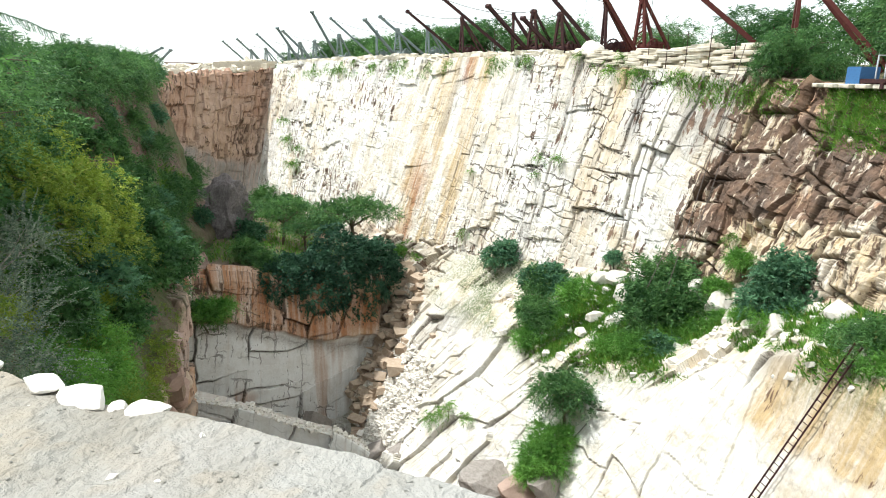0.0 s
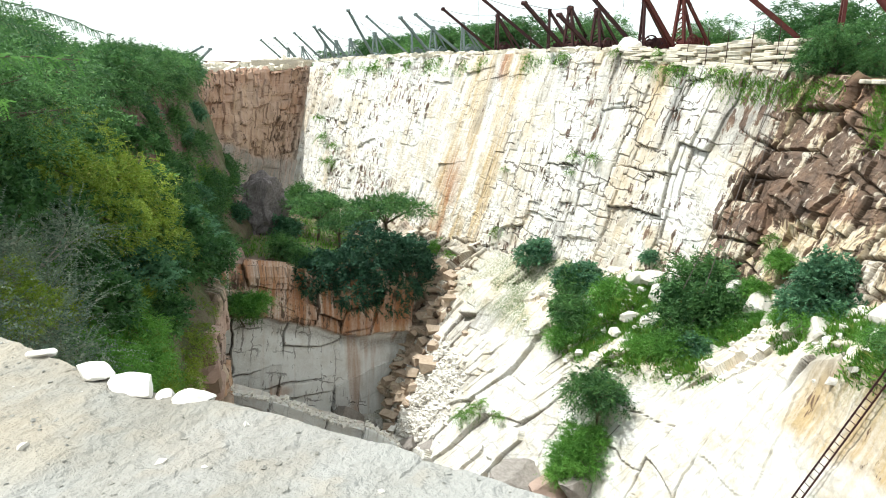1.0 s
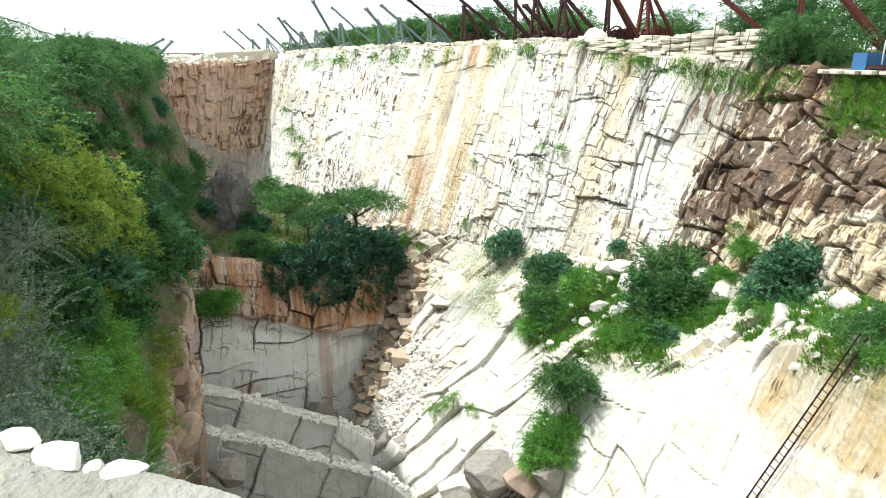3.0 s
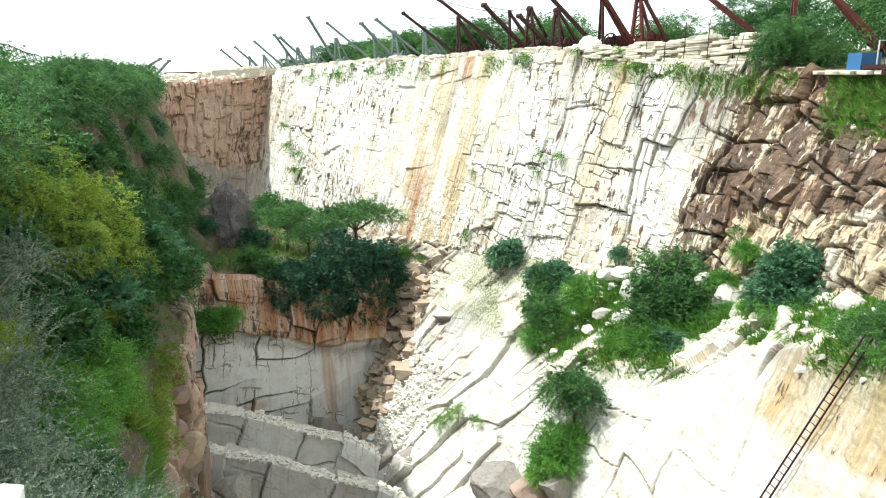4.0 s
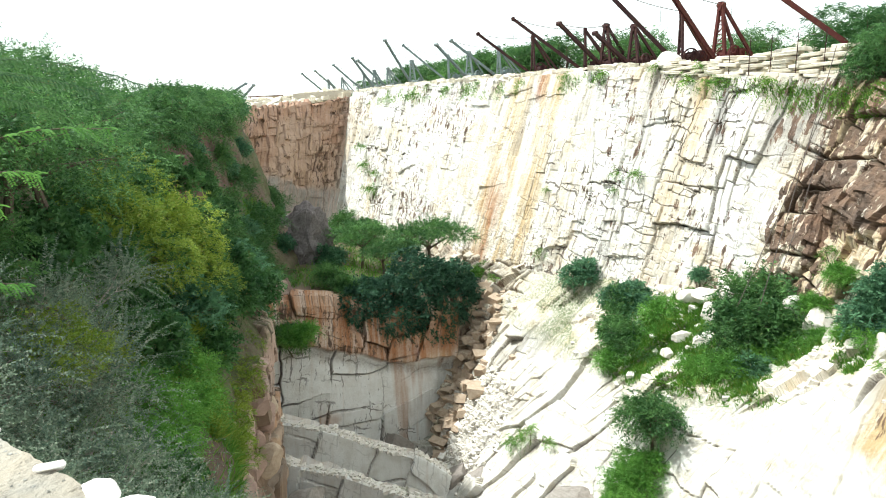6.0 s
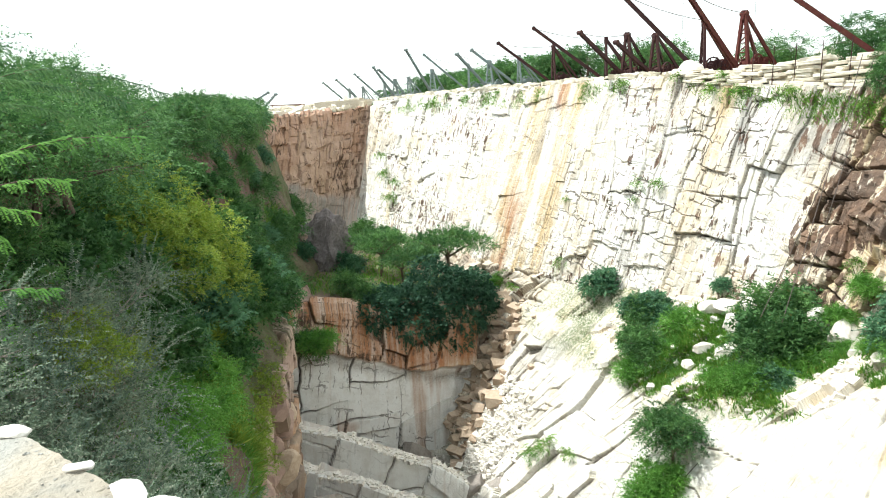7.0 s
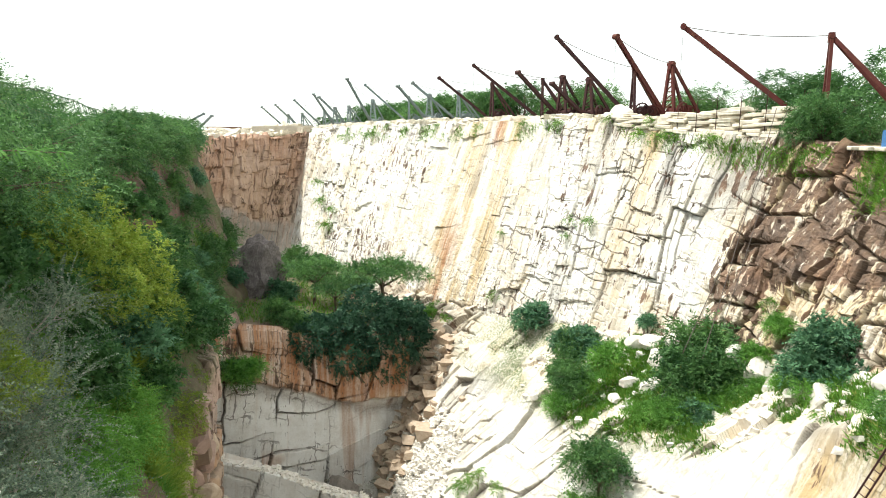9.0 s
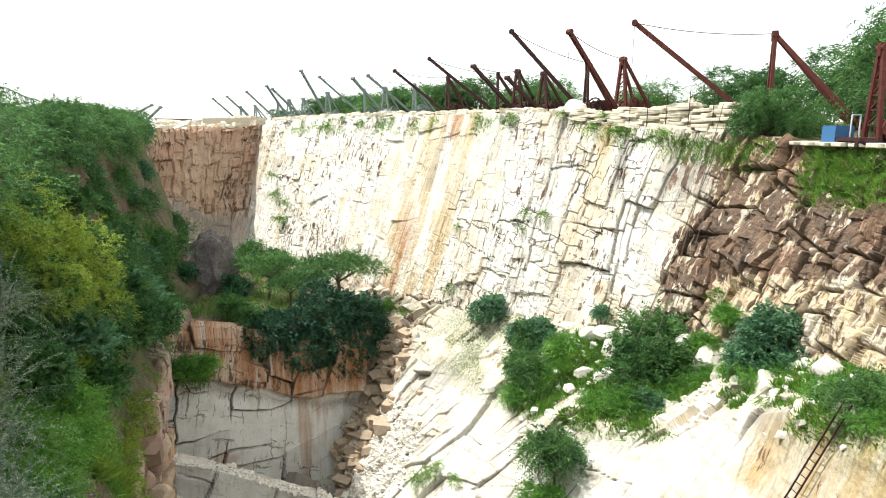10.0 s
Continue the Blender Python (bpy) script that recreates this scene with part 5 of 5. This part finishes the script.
crane((-33, 122, 1.5), (-36.8, 118.6, 5.8), 3.0, M_FAR_HAZED, FAR, 0, True)
crane((-41.5, 88.2, 0.2), (-35.1, 88.0, 3.6), 2.4, M_FAR_HAZED, FAR, 0, True)
crane((-38.8, 91.6, 0.2), (-34.9, 90.2, 3.4), 2.2, M_FAR_HAZED, FAR, 0, True)
crane((18.4, 29.0, 0.35), (12.4, 29.6, 6.0), 4.0, M_RUST, "rusty red derrick crane with spoked gear wheels beside trees", 0, boom=False)

# ---- masonry on the rim ----
rng = random.Random(7)


def block_mesh(name, mat, seed, size):
    """A roughly squared stone: a box with uneven corners and worn edges."""
    r = random.Random(seed)
    bm = bmesh.new()
    bmesh.ops.create_cube(bm, size=1)
    for q in bm.verts:
        q.co = Vector((q.co.x * size[0] * r.uniform(1.7, 2.05), q.co.y * size[1] * r.uniform(1.6, 2.1), q.co.z * size[2] * r.uniform(1.7, 2.1)))
    bmesh.ops.bevel(bm, geom=list(bm.edges), offset=0.035, segments=1, affect="EDGES")
    return bm_mesh(name, bm, mat)


stone_kinds = [block_mesh("stone", M_STONE, 300 + k, (0.5, 0.3, 0.105)) for k in range(8)]
wall_ob = thing("stone_wall", pose(0, 0, 0), "dry-stacked wall of pale marble blocks along the rim", "stone wall")
line = spline([(10.0, 48.3, 2.0), (13.0, 43.4, 1.45), (16.3, 37.5, 0.95)], 60)
top = np.linspace(2.35, 2.65, 60)
count = 0
for course in range(10):
    s = rng.uniform(0, 0.5)
    while s < 59:
        i = int(s)
        b = line[i]
        z = b[2] - 0.25 + course * 0.215
        wide = rng.uniform(0.5, 2.1)
        if z < top[i] - 0.1 + rng.uniform(-0.15, 0.15):
            d = line[min(59, i + 1)] - line[max(0, i - 1)]
            ob = new("stone", stone_kinds[rng.randrange(8)])
            ob.parent = wall_ob
            ob.matrix_local = pose(b[0] - 0.02 + 0.04 * course + rng.uniform(-0.16, 0.16), b[1] - 0.02, z, rng.uniform(-4, 4), rng.uniform(-4, 4), math.degrees(math.atan2(d[1], d[0])) + rng.uniform(-6, 6)) @ Matrix.Diagonal((wide, 1.1, rng.uniform(0.9, 1.2), 1))
            count += 1
        s += wide * 0.93 / 0.207
fence = thing("fence", pose(0, 0, 0), "thin rusty posts with sagging wire on the stone wall", "fence")
posts = [(12.6, 43.6), (13.3, 42.3), (14.0, 41.0), (14.8, 39.6), (15.6, 38.2)]
for k, (x, y) in enumerate(posts):
    bm = bmesh.new()
    tube(bm, (x, y, 1.2), (x + 0.03, y, 3.35), 0.025, 0.022, 6)
    part("post", bm_mesh("post", bm, M_RUST_DARK), fence)
    if k:
        part("wire", sagging("wire", M_CABLE, (*posts[k - 1], 3.15), (x, y, 3.15), 0.06, 0.009), fence)
low_wall = thing("low_wall", pose(0, 0, 0), "low grey plastered parapet beside the cranes", "wall")
bm = bmesh.new()
beam(bm, (-34.5, 105.6, 1.3), (-25.2, 107.6, 1.5), 0.8, 1.9)
bmesh.ops.bevel(bm, geom=list(bm.edges), offset=0.06, segments=1)
part("parapet", bm_mesh("parapet", bm, M_PLASTER), low_wall)

# edging stones along the near rim, beside the trees
for k in range(9):
    x, y = 17.0 + 0.13 * k, 33.4 - 0.95 * k
    ob = new("kerb_stone", block_mesh("kerb_stone", M_STONE, 330 + k, (0.26, 0.46, 0.1)))
    ob.matrix_world = pose(x, y, 0.42, 0, 0, -7)
    tagged(ob, "flat pale edging stone at the rim", "stone", "edging stones")

cab = thing("generator_box", pose(17.9, 30.5, 0.35, 0, 0, 20) @ Matrix.Diagonal((0.8, 0.8, 0.8, 1)), "blue and white steel generator box beside the crane", "generator")
bm = bmesh.new()
beam(bm, (-0.75, 0, 0.62), (0.75, 0, 0.62), 0.8, 0.95)
bmesh.ops.bevel(bm, geom=list(bm.edges), offset=0.05, segments=2)
part("housing", bm_mesh("housing", bm, M_BLUE), cab, "blue painted steel housing")
bm = bmesh.new()
for a, b in (((0.3, -0.5, 0.1), (0.3, -0.5, 1.7)), ((1.0, -0.5, 0.1), (1.0, -0.5, 1.7)), ((0.3, -0.5, 1.7), (1.0, -0.5, 1.7)), ((0.3, -0.5, 0.3), (1.0, -0.5, 0.3))):
    beam(bm, a, b, 0.06, 0.06, (0, 1, 0))
part("frame", bm_mesh("frame", bm, M_WHITE), cab, "white painted tube frame")
for x in (-0.6, 0.6):
    bm = bmesh.new()
    beam(bm, (x, -0.4, 0.07), (x, 0.4, 0.07), 0.14, 0.16)
    part("skid", bm_mesh("skid", bm, M_RUST_DARK), cab)

# simple hut added in place of the low ruins, roof and windows invented
hut = thing("hut", pose(-62, 168, 0.2, 0, 0, 20), "small cream hut with a flat rust-coloured roof, standing in for low ruins", "hut")
bm = bmesh.new()
beam(bm, (-4, 0, 1.2), (4, 0, 1.2), 4.0, 2.6)
part("wall", bm_mesh("wall", bm, M_PLASTER), hut)
bm = bmesh.new()
beam(bm, (-4.3, 0, 2.6), (4.3, 0, 2.6), 4.6, 0.22)
part("roof", bm_mesh("roof", bm, M_RUST), hut, "rust-coloured sheet roof")
for x in (-2.2, 0.4, 2.4):
    bm = bmesh.new()
    beam(bm, (x - 0.45, -2.02, 1.4), (x + 0.45, -2.02, 1.4), 0.1, 1.0)
    part("window", bm_mesh("window", bm, M_RUST_DARK), hut, "dark shuttered window")

# ---- loose rock ----
def boulder(x, y, z, size, seed, mat, label, group="", cuts=11, rough=0.08, sub=3, turn=(0, 0, 0)):
    ob = new("boulder", rock_mesh("boulder", mat, seed, size, cuts, rough, sub))
    ob.matrix_world = pose(x, y, z, *turn)
    return tagged(ob, label, "boulder", group)


WB = "rounded white marble boulder lying on the grassy bench"
for k, (x, y, z, a, b, c) in enumerate(((13.2, 29.7, -10.6, 0.75, 0.6, 0.7), (13.5, 28.1, -10.0, 0.55, 0.5, 0.45), (12.9, 25.2, -9.4, 1.0, 0.8, 0.65), (13.9, 23.3, -7.8, 0.7, 0.6, 0.6), (13.0, 22.1, -8.1, 0.6, 0.5, 0.5), (13.4, 27.0, -9.6, 0.4, 0.35, 0.3), (12.7, 24.0, -9.0, 0.5, 0.45, 0.35), (13.3, 24.3, -8.6, 0.45, 0.4, 0.35),
                                        (10.7, 38.6, -11.4, 1.3, 0.9, 0.8), (11.3, 37.4, -11.4, 1.2, 0.9, 0.9), (9.8, 39.2, -11.8, 1.1, 0.9, 0.9), (10.3, 37.0, -11.8, 0.9, 0.8, 0.6), (8.7, 36.3, -12.8, 0.9, 0.7, 0.5), (9.4, 35.2, -12.6, 1.0, 0.7, 0.5), (8.2, 37.9, -12.9, 0.7, 0.6, 0.5), (12.9, 33.2, -10.6, 0.9, 0.8, 0.9), (13.4, 31.6, -10.5, 1.0, 0.8, 0.8), (12.6, 34.6, -10.8, 0.8, 0.7, 0.7), (7.6, 35.4, -13.3, 0.5, 0.4, 0.4))):
    boulder(x, y, z, (a, b, c), 420 + k, M_BOULDER, WB, "white boulders on the bench", cuts=17, rough=0.12, turn=(0, 0, 47 * k))
boulder(18.6, 48.6, 1.3, (2.0, 1.4, 1.3), 431, M_STONE, "large beige rock lying behind the cranes")
boulder(10.2, 48.6, 1.9, (0.9, 0.7, 0.8), 433, M_BOULDER, "white rock piled beside the cranes")
for k, (x, y, s) in enumerate(((8.6, 52, 0.5), (9.6, 51.2, 0.6), (4.4, 58.4, 0.7), (3.0, 61, 0.8), (3.8, 60.2, 0.6), (-1, 68, 0.7), (0.3, 66, 0.5), (-3, 72.4, 0.7), (-6, 77, 0.8), (-9, 82, 0.8), (-12, 87, 0.9), (-16, 94, 0.9), (14.4, 44.2, 0.7), (15.2, 43.2, 0.6))):
    boulder(x, y, 2.0, (s * 0.9, s * 0.6, s * 0.42), 440 + k, M_STONE, "pale waste rock heaped on the rim", "waste rocks on the rim", turn=(0, 0, 61 * k))
boulder(-20.9, 60.4, -14.9, (3.9, 2.4, 4.4), 461, M_OUTCROP, "dark grey rock outcrop with a pale top above the bench", cuts=22, rough=0.32, sub=5)
boulder(-23.9, 60.8, -15.0, (2.8, 2.2, 3.5), 463, M_BROWN, "brown fractured rock outcrop beside the hillside", cuts=14, rough=0.25, sub=5)
boulder(-18.6, 49.3, -15.6, (2.2, 1.8, 1.9), 465, M_BROWN, "brown fractured rock outcrop above the pit wall", cuts=14, rough=0.22, sub=5)
boulder(-10.2, 46.2, -27.2, (1.5, 0.6, 2.1), 467, M_BOULDER_G, "leaning grey slab at the foot of the pit wall", cuts=7, rough=0.03, sub=4, turn=(-8, 14, 20))
boulder(-8.3, 46.6, -27.0, (1.2, 0.9, 1.0), 468, M_BOULDER_G, "grey block fallen at the foot of the pit wall", cuts=8, rough=0.04, sub=4, turn=(0, 0, 70))
for k, (x, y, z, s, m) in enumerate(((2.2, 31.6, -21.6, 1.6, M_BOULDER_G), (3.7, 30.2, -20.4, 1.3, M_BROWN), (4.8, 29.2, -19.6, 1.1, M_BOULDER_G), (0.6, 33.0, -22.8, 1.3, M_BOULDER), (-4.6, 42.6, -26.4, 1.3, M_BOULDER_G), (-3.2, 41.4, -25.6, 1.0, M_BOULDER_G), (-6.6, 43.6, -26.8, 1.2, M_BOULDER_G), (-12.4, 33.8, -22.4, 1.2, M_BOULDER_G))):
    boulder(x, y, z, (s * 1.2, s, s * 0.9), 470 + k, m, "dark broken rock at the foot of the slabs", "fallen rocks in the pit", cuts=10, rough=0.12, sub=4, turn=(0, 0, 53 * k))


def ledge_relief(us, v, t, P):
    a, ja, ra = jointed(us + 0.3 * v, v - 0.1 * us, (2.9, 3.4), 181, 0.5, 0.2, 0.06, keep=0.42, tilt=0.5)
    up = 1 - step(t, 0.28, 0.36)
    return a + 0.25 * up * fbm(P * 1.2, 3, 5), dict(tan=0.35 * up, rust=0 * t, grey=0.1 * (1 - up), dirt=ja, moss=0.6 * up * step(fbm(P * 0.6, 3, 6), 0.15, 0.4))


for k in range(26):
    f, g = (k % 7) / 6.0, (k // 7) / 3.0
    q = np.array((-11.7, 22.8, -10.6)) * (1 - f) + np.array((-12.5, 29.2, -9.4)) * f
    r = 0.55 + 0.45 * ((k * 0.618) % 1.0)
    boulder(q[0] + 0.25 * (1 - f) + 0.3 * g + 0.25 * math.sin(k * 2.3), q[1] - 0.5 * g + 0.4 * math.cos(k * 1.7), q[2] - 0.9 - 5.0 * g + 0.4 * math.sin(k * 5.1), (r * 0.9, r * 0.75, r * 1.15), 520 + k, M_STONE_PINK if k % 5 else M_STONE_TAN, "angular pinkish rock block wedged in the buttress", "rock blocks of the buttress", cuts=13, rough=0.05, turn=(12 * math.sin(k), -14, 67 * k))


LEDGE_TOPS = []
for front, high in (([(-18, 38.6, -19.0), (-14.8, 39.2, -19.6), (-10.5, 40.4, -21.7), (-7.2, 41.2, -23.2), (-4.4, 41.6, -25.4)], 0.1), ([(-15.5, 34.6, -19.4), (-11.6, 35.0, -20.4), (-8.4, 34.8, -21.4), (-4.2, 34.4, -22.4), (-1.2, 33.2, -24.4)], 0.1)):
    f = np.array(front, float)
    back_line, low_line = f + np.array([-0.4, 0.8, high]), f + np.array([0, -0.7, 0])
    low_line[:, 2] = -27.2
    ob, LEDGE, _, _, _ = rock_grid("wall_ledge", [back_line + np.array([0, 0.4, -3.0]), back_line, f, low_line], 170, [12, 22, 60], M_PIT, ledge_relief, (-8, 10, 20), 0.0, 0.25)
    LEDGE_TOPS.append(LEDGE[13:34])
    tagged(ob, "stepped grey marble ledge with rubble on top in the pit", "rock ledge", kind="structure")


def rubble(name, mat, pts, size, seed, label):
    """Loose angular stones as one heap of stuff."""
    r = np.random.RandomState(seed)
    bm = bmesh.new()
    bmesh.ops.create_cube(bm, size=1.5)
    bmesh.ops.triangulate(bm, faces=list(bm.faces))
    v0 = np.array([q.co[:] for q in bm.verts])
    f0 = np.array([[q.index for q in f.verts] for f in bm.faces])
    bm.free()
    V, F = [], []
    for k, p in enumerate(pts):
        s = size * r.uniform(0.4, 1.5) ** 1.6
        v = v0 * (1 + 0.2 * r.normal(size=(len(v0), 3))) * np.array([r.uniform(0.8, 1.6), r.uniform(0.6, 1.1), r.uniform(0.4, 0.9)])
        a = r.uniform(0, 6.28)
        c, sn = math.cos(a), math.sin(a)
        tip = r.normal(0.0, 0.35)
        ct, st = math.cos(tip), math.sin(tip)
        v = v @ np.array([[1, 0, 0], [0, ct, st], [0, -st, ct]]) @ np.array([[c, sn, 0], [-sn, c, 0], [0, 0, 1]]) * s + p
        V.append(v)
        F.append(f0 + k * len(v0))
    return tagged(new(name, raw_mesh(name, np.concatenate(V), np.concatenate(F), mat)), label, "rubble", kind="stuff")


scree = (np.exp(-((sc - 3.05) / 0.36) ** 2) * step(sr, 0.45, 0.7) + 0.035 * step(sc, 3.4, 4.4) * (1 - step(sr, 0.1, 0.3)) * (1 - step(sc, 8.8, 9.3))) + 0 * SLAB[..., 0]
p, n = scatter(SLAB, scree, 3800, 191, (-60, 30, 40))
rubble("rubble", M_BOULDER, p, 0.14, 192, "white marble rubble heaped at the foot of the slabs")
side_rock = np.exp(-((sc - 2.3) / 0.3) ** 2) * step(sr, 0.12, 0.25) + 0 * SLAB[..., 0]
p, n = scatter(SLAB, side_rock, 330, 193, (-60, 30, 40))
rubble("rubble", M_STONE_TAN, p, 0.36, 194, "brown angular rocks beside the pit wall")
far_rim = spline(BACK_T, 60)[None] + np.array([(-0.8, 1.0, 0.1), (-2.6, 4.0, 0.5), (-4.5, 8.0, 1.0)])[:, None]
p, n = scatter(far_rim, np.ones(far_rim.shape[:2]), 420, 201, (0, 60, 90))
rubble("rubble", M_STONE, p, 0.42, 202, "pale waste blocks tipped along the far rim")
rim_line = spline(RIM, 120)[None] + np.array([(0.3, 0.2, 0.05), (1.6, 1.0, 0.3)])[:, None]
rim_where = np.where(np.arange(120) < 62, 1.0, 0.0)[None] * np.ones((2, 1))
p, n = scatter(rim_line, rim_where, 620, 203, (0, 60, 90))
rubble("rubble", M_STONE, p, 0.2, 204, "broken marble waste lying along the rim under the cranes")
lp = []
for f in LEDGE_TOPS:
    q, n = scatter(f, np.ones(f.shape[:2]), 420, 205, (0, 20, 90))
    lp.append(q)
rubble("rubble", M_BOULDER, np.concatenate(lp), 0.11, 206, "pale broken stones lying along the ledges in the pit")
shm = step(SHELF[..., 1], 1.4, 1.9) * (SHELF[..., 2] > -0.08) * (np.abs(SHELF[..., 0] + 1) < 2.2)
p, n = scatter(SHELF, shm, 1500, 195, (0, 3, 60))
rubble("gravel", M_SHELF, p, 0.0032, 196, "fine grit and chips on the rock shelf")
p, n = scatter(SHELF, shm, 60, 197, (0, 3, 60))
rubble("gravel", M_BOULDER, p, 0.006, 198, "pale stone chips on the rock shelf")
for k, (x, y, a, b, c) in enumerate(((-1.68, 2.925, 0.07, 0.035, 0.024), (-1.53, 2.85, 0.075, 0.035, 0.024), (-1.37, 2.795, 0.05, 0.035, 0.028), (-1.45, 2.82, 0.02, 0.018, 0.016), (-1.88, 3.03, 0.035, 0.025, 0.016), (-2.2, 3.18, 0.05, 0.035, 0.022))):
    ob = new("stone", rock_mesh("stone", M_BOULDER, 500 + k, (a * 1.1, b * 1.2, c * 1.0), 7, 0.1, 4))
    ob.matrix_world = pose(x, y, -0.014, 0, 0, -24 + 7 * k)
    tagged(ob, "white marble stone set on the edge of the shelf", "stone", "stones on the shelf edge")

# ---- ladder track and cables on the slabs ----
track = thing("ladder", pose(0, 0, 0), "rusty steel ladder track lying down the slab", "ladder")
a, b = Vector((11.98, 19.32, -6.95)), Vector((9.48, 20.12, -13.85))
across = (b - a).cross(Vector((-0.75, -0.45, 0.5))).normalized() * 0.12
for sgn in (-1, 1):
    bm = bmesh.new()
    beam(bm, a + across * sgn, b + across * sgn, 0.035, 0.05)
    part("rail", bm_mesh("rail", bm, M_RUST_DARK), track)
for k in range(26):
    q = a.lerp(b, (k + 0.5) / 26)
    bm = bmesh.new()
    tube(bm, q - across, q + across, 0.016, 0.016, 5)
    part("rung", bm_mesh("rung", bm, M_RUST_DARK), track)
for p0, p1, sag in (((15.6, 37.0, 2.4), (9.6, 30.6, -12.4), 0.3), ((16.0, 36.6, 2.3), (8.2, 31.5, -13.2), 0.5), ((9.6, 30.6, -12.4), (4.6, 29.6, -18.4), 0.1), ((12.4, 33.6, -8.2), (15.0, 36.2, -2.0), 0.2)):
    ob = new("cable", sagging("cable", M_CABLE, p0, p1, sag, 0.02, 14))
    tagged(ob, "thin steel hoisting cable stretched down the rock face", "cable", "hoisting cables")

# ---- branch that reaches in beside the camera ----
def frond(path, seed, pinnae=15, size=0.075, broad=0.055):
    """A twig with comb-like compound leaves."""
    r = np.random.RandomState(seed)
    c = spline(path, 40)
    bm = bmesh.new()
    for k in range(39):
        tube(bm, c[k], c[k + 1], 0.006 * (1 - k / 60), 0.006 * (1 - (k + 1) / 60), 5)
    V = []
    for k in np.linspace(4, 38, pinnae).astype(int):
        d = c[min(39, k + 1)] - c[k - 1]
        d /= np.linalg.norm(d)
        for sgn in (-1, 1):
            side = np.cross(d, [0, 0, 1]) * sgn * 0.7 + d * 0.55 + np.array([0, 0, 0.45 * sgn - 0.15]) + 0.15 * r.normal(size=3)
            side /= np.linalg.norm(side)
            for j in range(9):
                f = j / 9.0
                q = c[k] + side * size * f - np.array([0, 0, size * 0.5 * f * f])
                for s2 in (-1, 1):
                    w = d * s2 * 0.8 + side * 0.5 + np.array([0, 0, -0.2]) + 0.1 * r.normal(size=3)
                    w = w / np.linalg.norm(w) * size * 0.3
                    e = np.cross(w, [0.3, -0.8, 0.6])
                    e = e / np.linalg.norm(e) * size * broad
                    V += [q, q + w * 0.5 + e, q + w, q + w * 0.5 - e]
    return bm, np.array(V)


sap = thing("mesquite_sapling", pose(0, 0, 0), "young mesquite with bright green feathery leaves beside the shelf", "sapling")
bm = bmesh.new()
tube(bm, (-5.2, 3.6, -1.6), (-4.9, 3.9, 0.3), 0.05, 0.035, 8)
tube(bm, (-4.9, 3.9, 0.3), (-4.2, 4.2, 0.55), 0.03, 0.018, 7)
tube(bm, (-4.2, 4.2, 0.55), (-3.49, 4.48, 0.62), 0.018, 0.01, 6)
tube(bm, (-4.9, 3.9, 0.0), (-3.6, 4.4, 0.0), 0.02, 0.009, 6)
part("stem", bm_mesh("stem", bm, M_TWIG), sap)
for k, path in enumerate(([(-3.7, 4.4, 0.6), (-3.4, 4.6, 0.7), (-3.11, 4.8, 0.78), (-2.81, 5.0, 0.77)], [(-3.7, 4.4, 0.6), (-3.5, 4.6, 0.56), (-3.3, 4.8, 0.58), (-3.2, 4.9, 0.55)], [(-3.6, 4.4, 0.62), (-3.45, 4.55, 0.5), (-3.3, 4.7, 0.42)],
                         [(-3.7, 4.4, 0.0), (-3.4, 4.6, 0.03), (-3.25, 4.72, 0.0)], [(-3.8, 4.35, 0.58), (-3.5, 4.5, 0.42), (-3.38, 4.6, 0.3)])):
    bm, V = frond(path, 210 + k, (16, 10, 8, 7, 8)[k])
    part("twig", bm_mesh("twig", bm, M_BARK), sap)
    tagged(part("leaf_spray", raw_mesh("leaf_spray", V, np.arange(len(V)).reshape(-1, 4), M_LEAF_BRIGHT), sap), kind="stuff")

tall = thing("mesquite_sapling", pose(0, 0, 0), "tall young mesquite with arching feathery fronds on the hillside", "sapling")
bm = bmesh.new()
tube(bm, (-8.6, 7.9, -2.6), (-8.2, 8.1, 0.2), 0.06, 0.045, 8)
tube(bm, (-8.2, 8.1, 0.2), (-7.4, 8.3, 1.5), 0.045, 0.02, 7)
tube(bm, (-7.4, 8.3, 1.5), (-6.6, 8.5, 1.62), 0.02, 0.012, 6)
part("stem", bm_mesh("stem", bm, M_BARK), tall)
for k, path in enumerate(([(-6.9, 8.4, 1.6), (-6.3, 8.8, 1.78), (-5.8, 9.4, 1.68), (-5.25, 9.95, 1.42)], [(-7.1, 8.4, 1.56), (-6.6, 8.9, 1.66), (-6.2, 9.4, 1.55), (-5.8, 9.8, 1.36)], [(-7.2, 8.3, 1.55), (-6.8, 8.5, 1.68), (-6.4, 8.7, 1.64), (-6.0, 9.0, 1.5)], [(-7.2, 8.3, 1.5), (-6.7, 8.6, 1.42), (-6.3, 9.0, 1.3), (-6.0, 9.3, 1.1)])):
    bm, V = frond([(x, y, z - 0.3) for x, y, z in path], 230 + k, 34, 0.09, 0.08)
    part("twig", bm_mesh("twig", bm, M_BARK), tall)
    tagged(part("leaf_spray", raw_mesh("leaf_spray", V, np.arange(len(V)).reshape(-1, 4), M_LEAF), tall), kind="stuff")
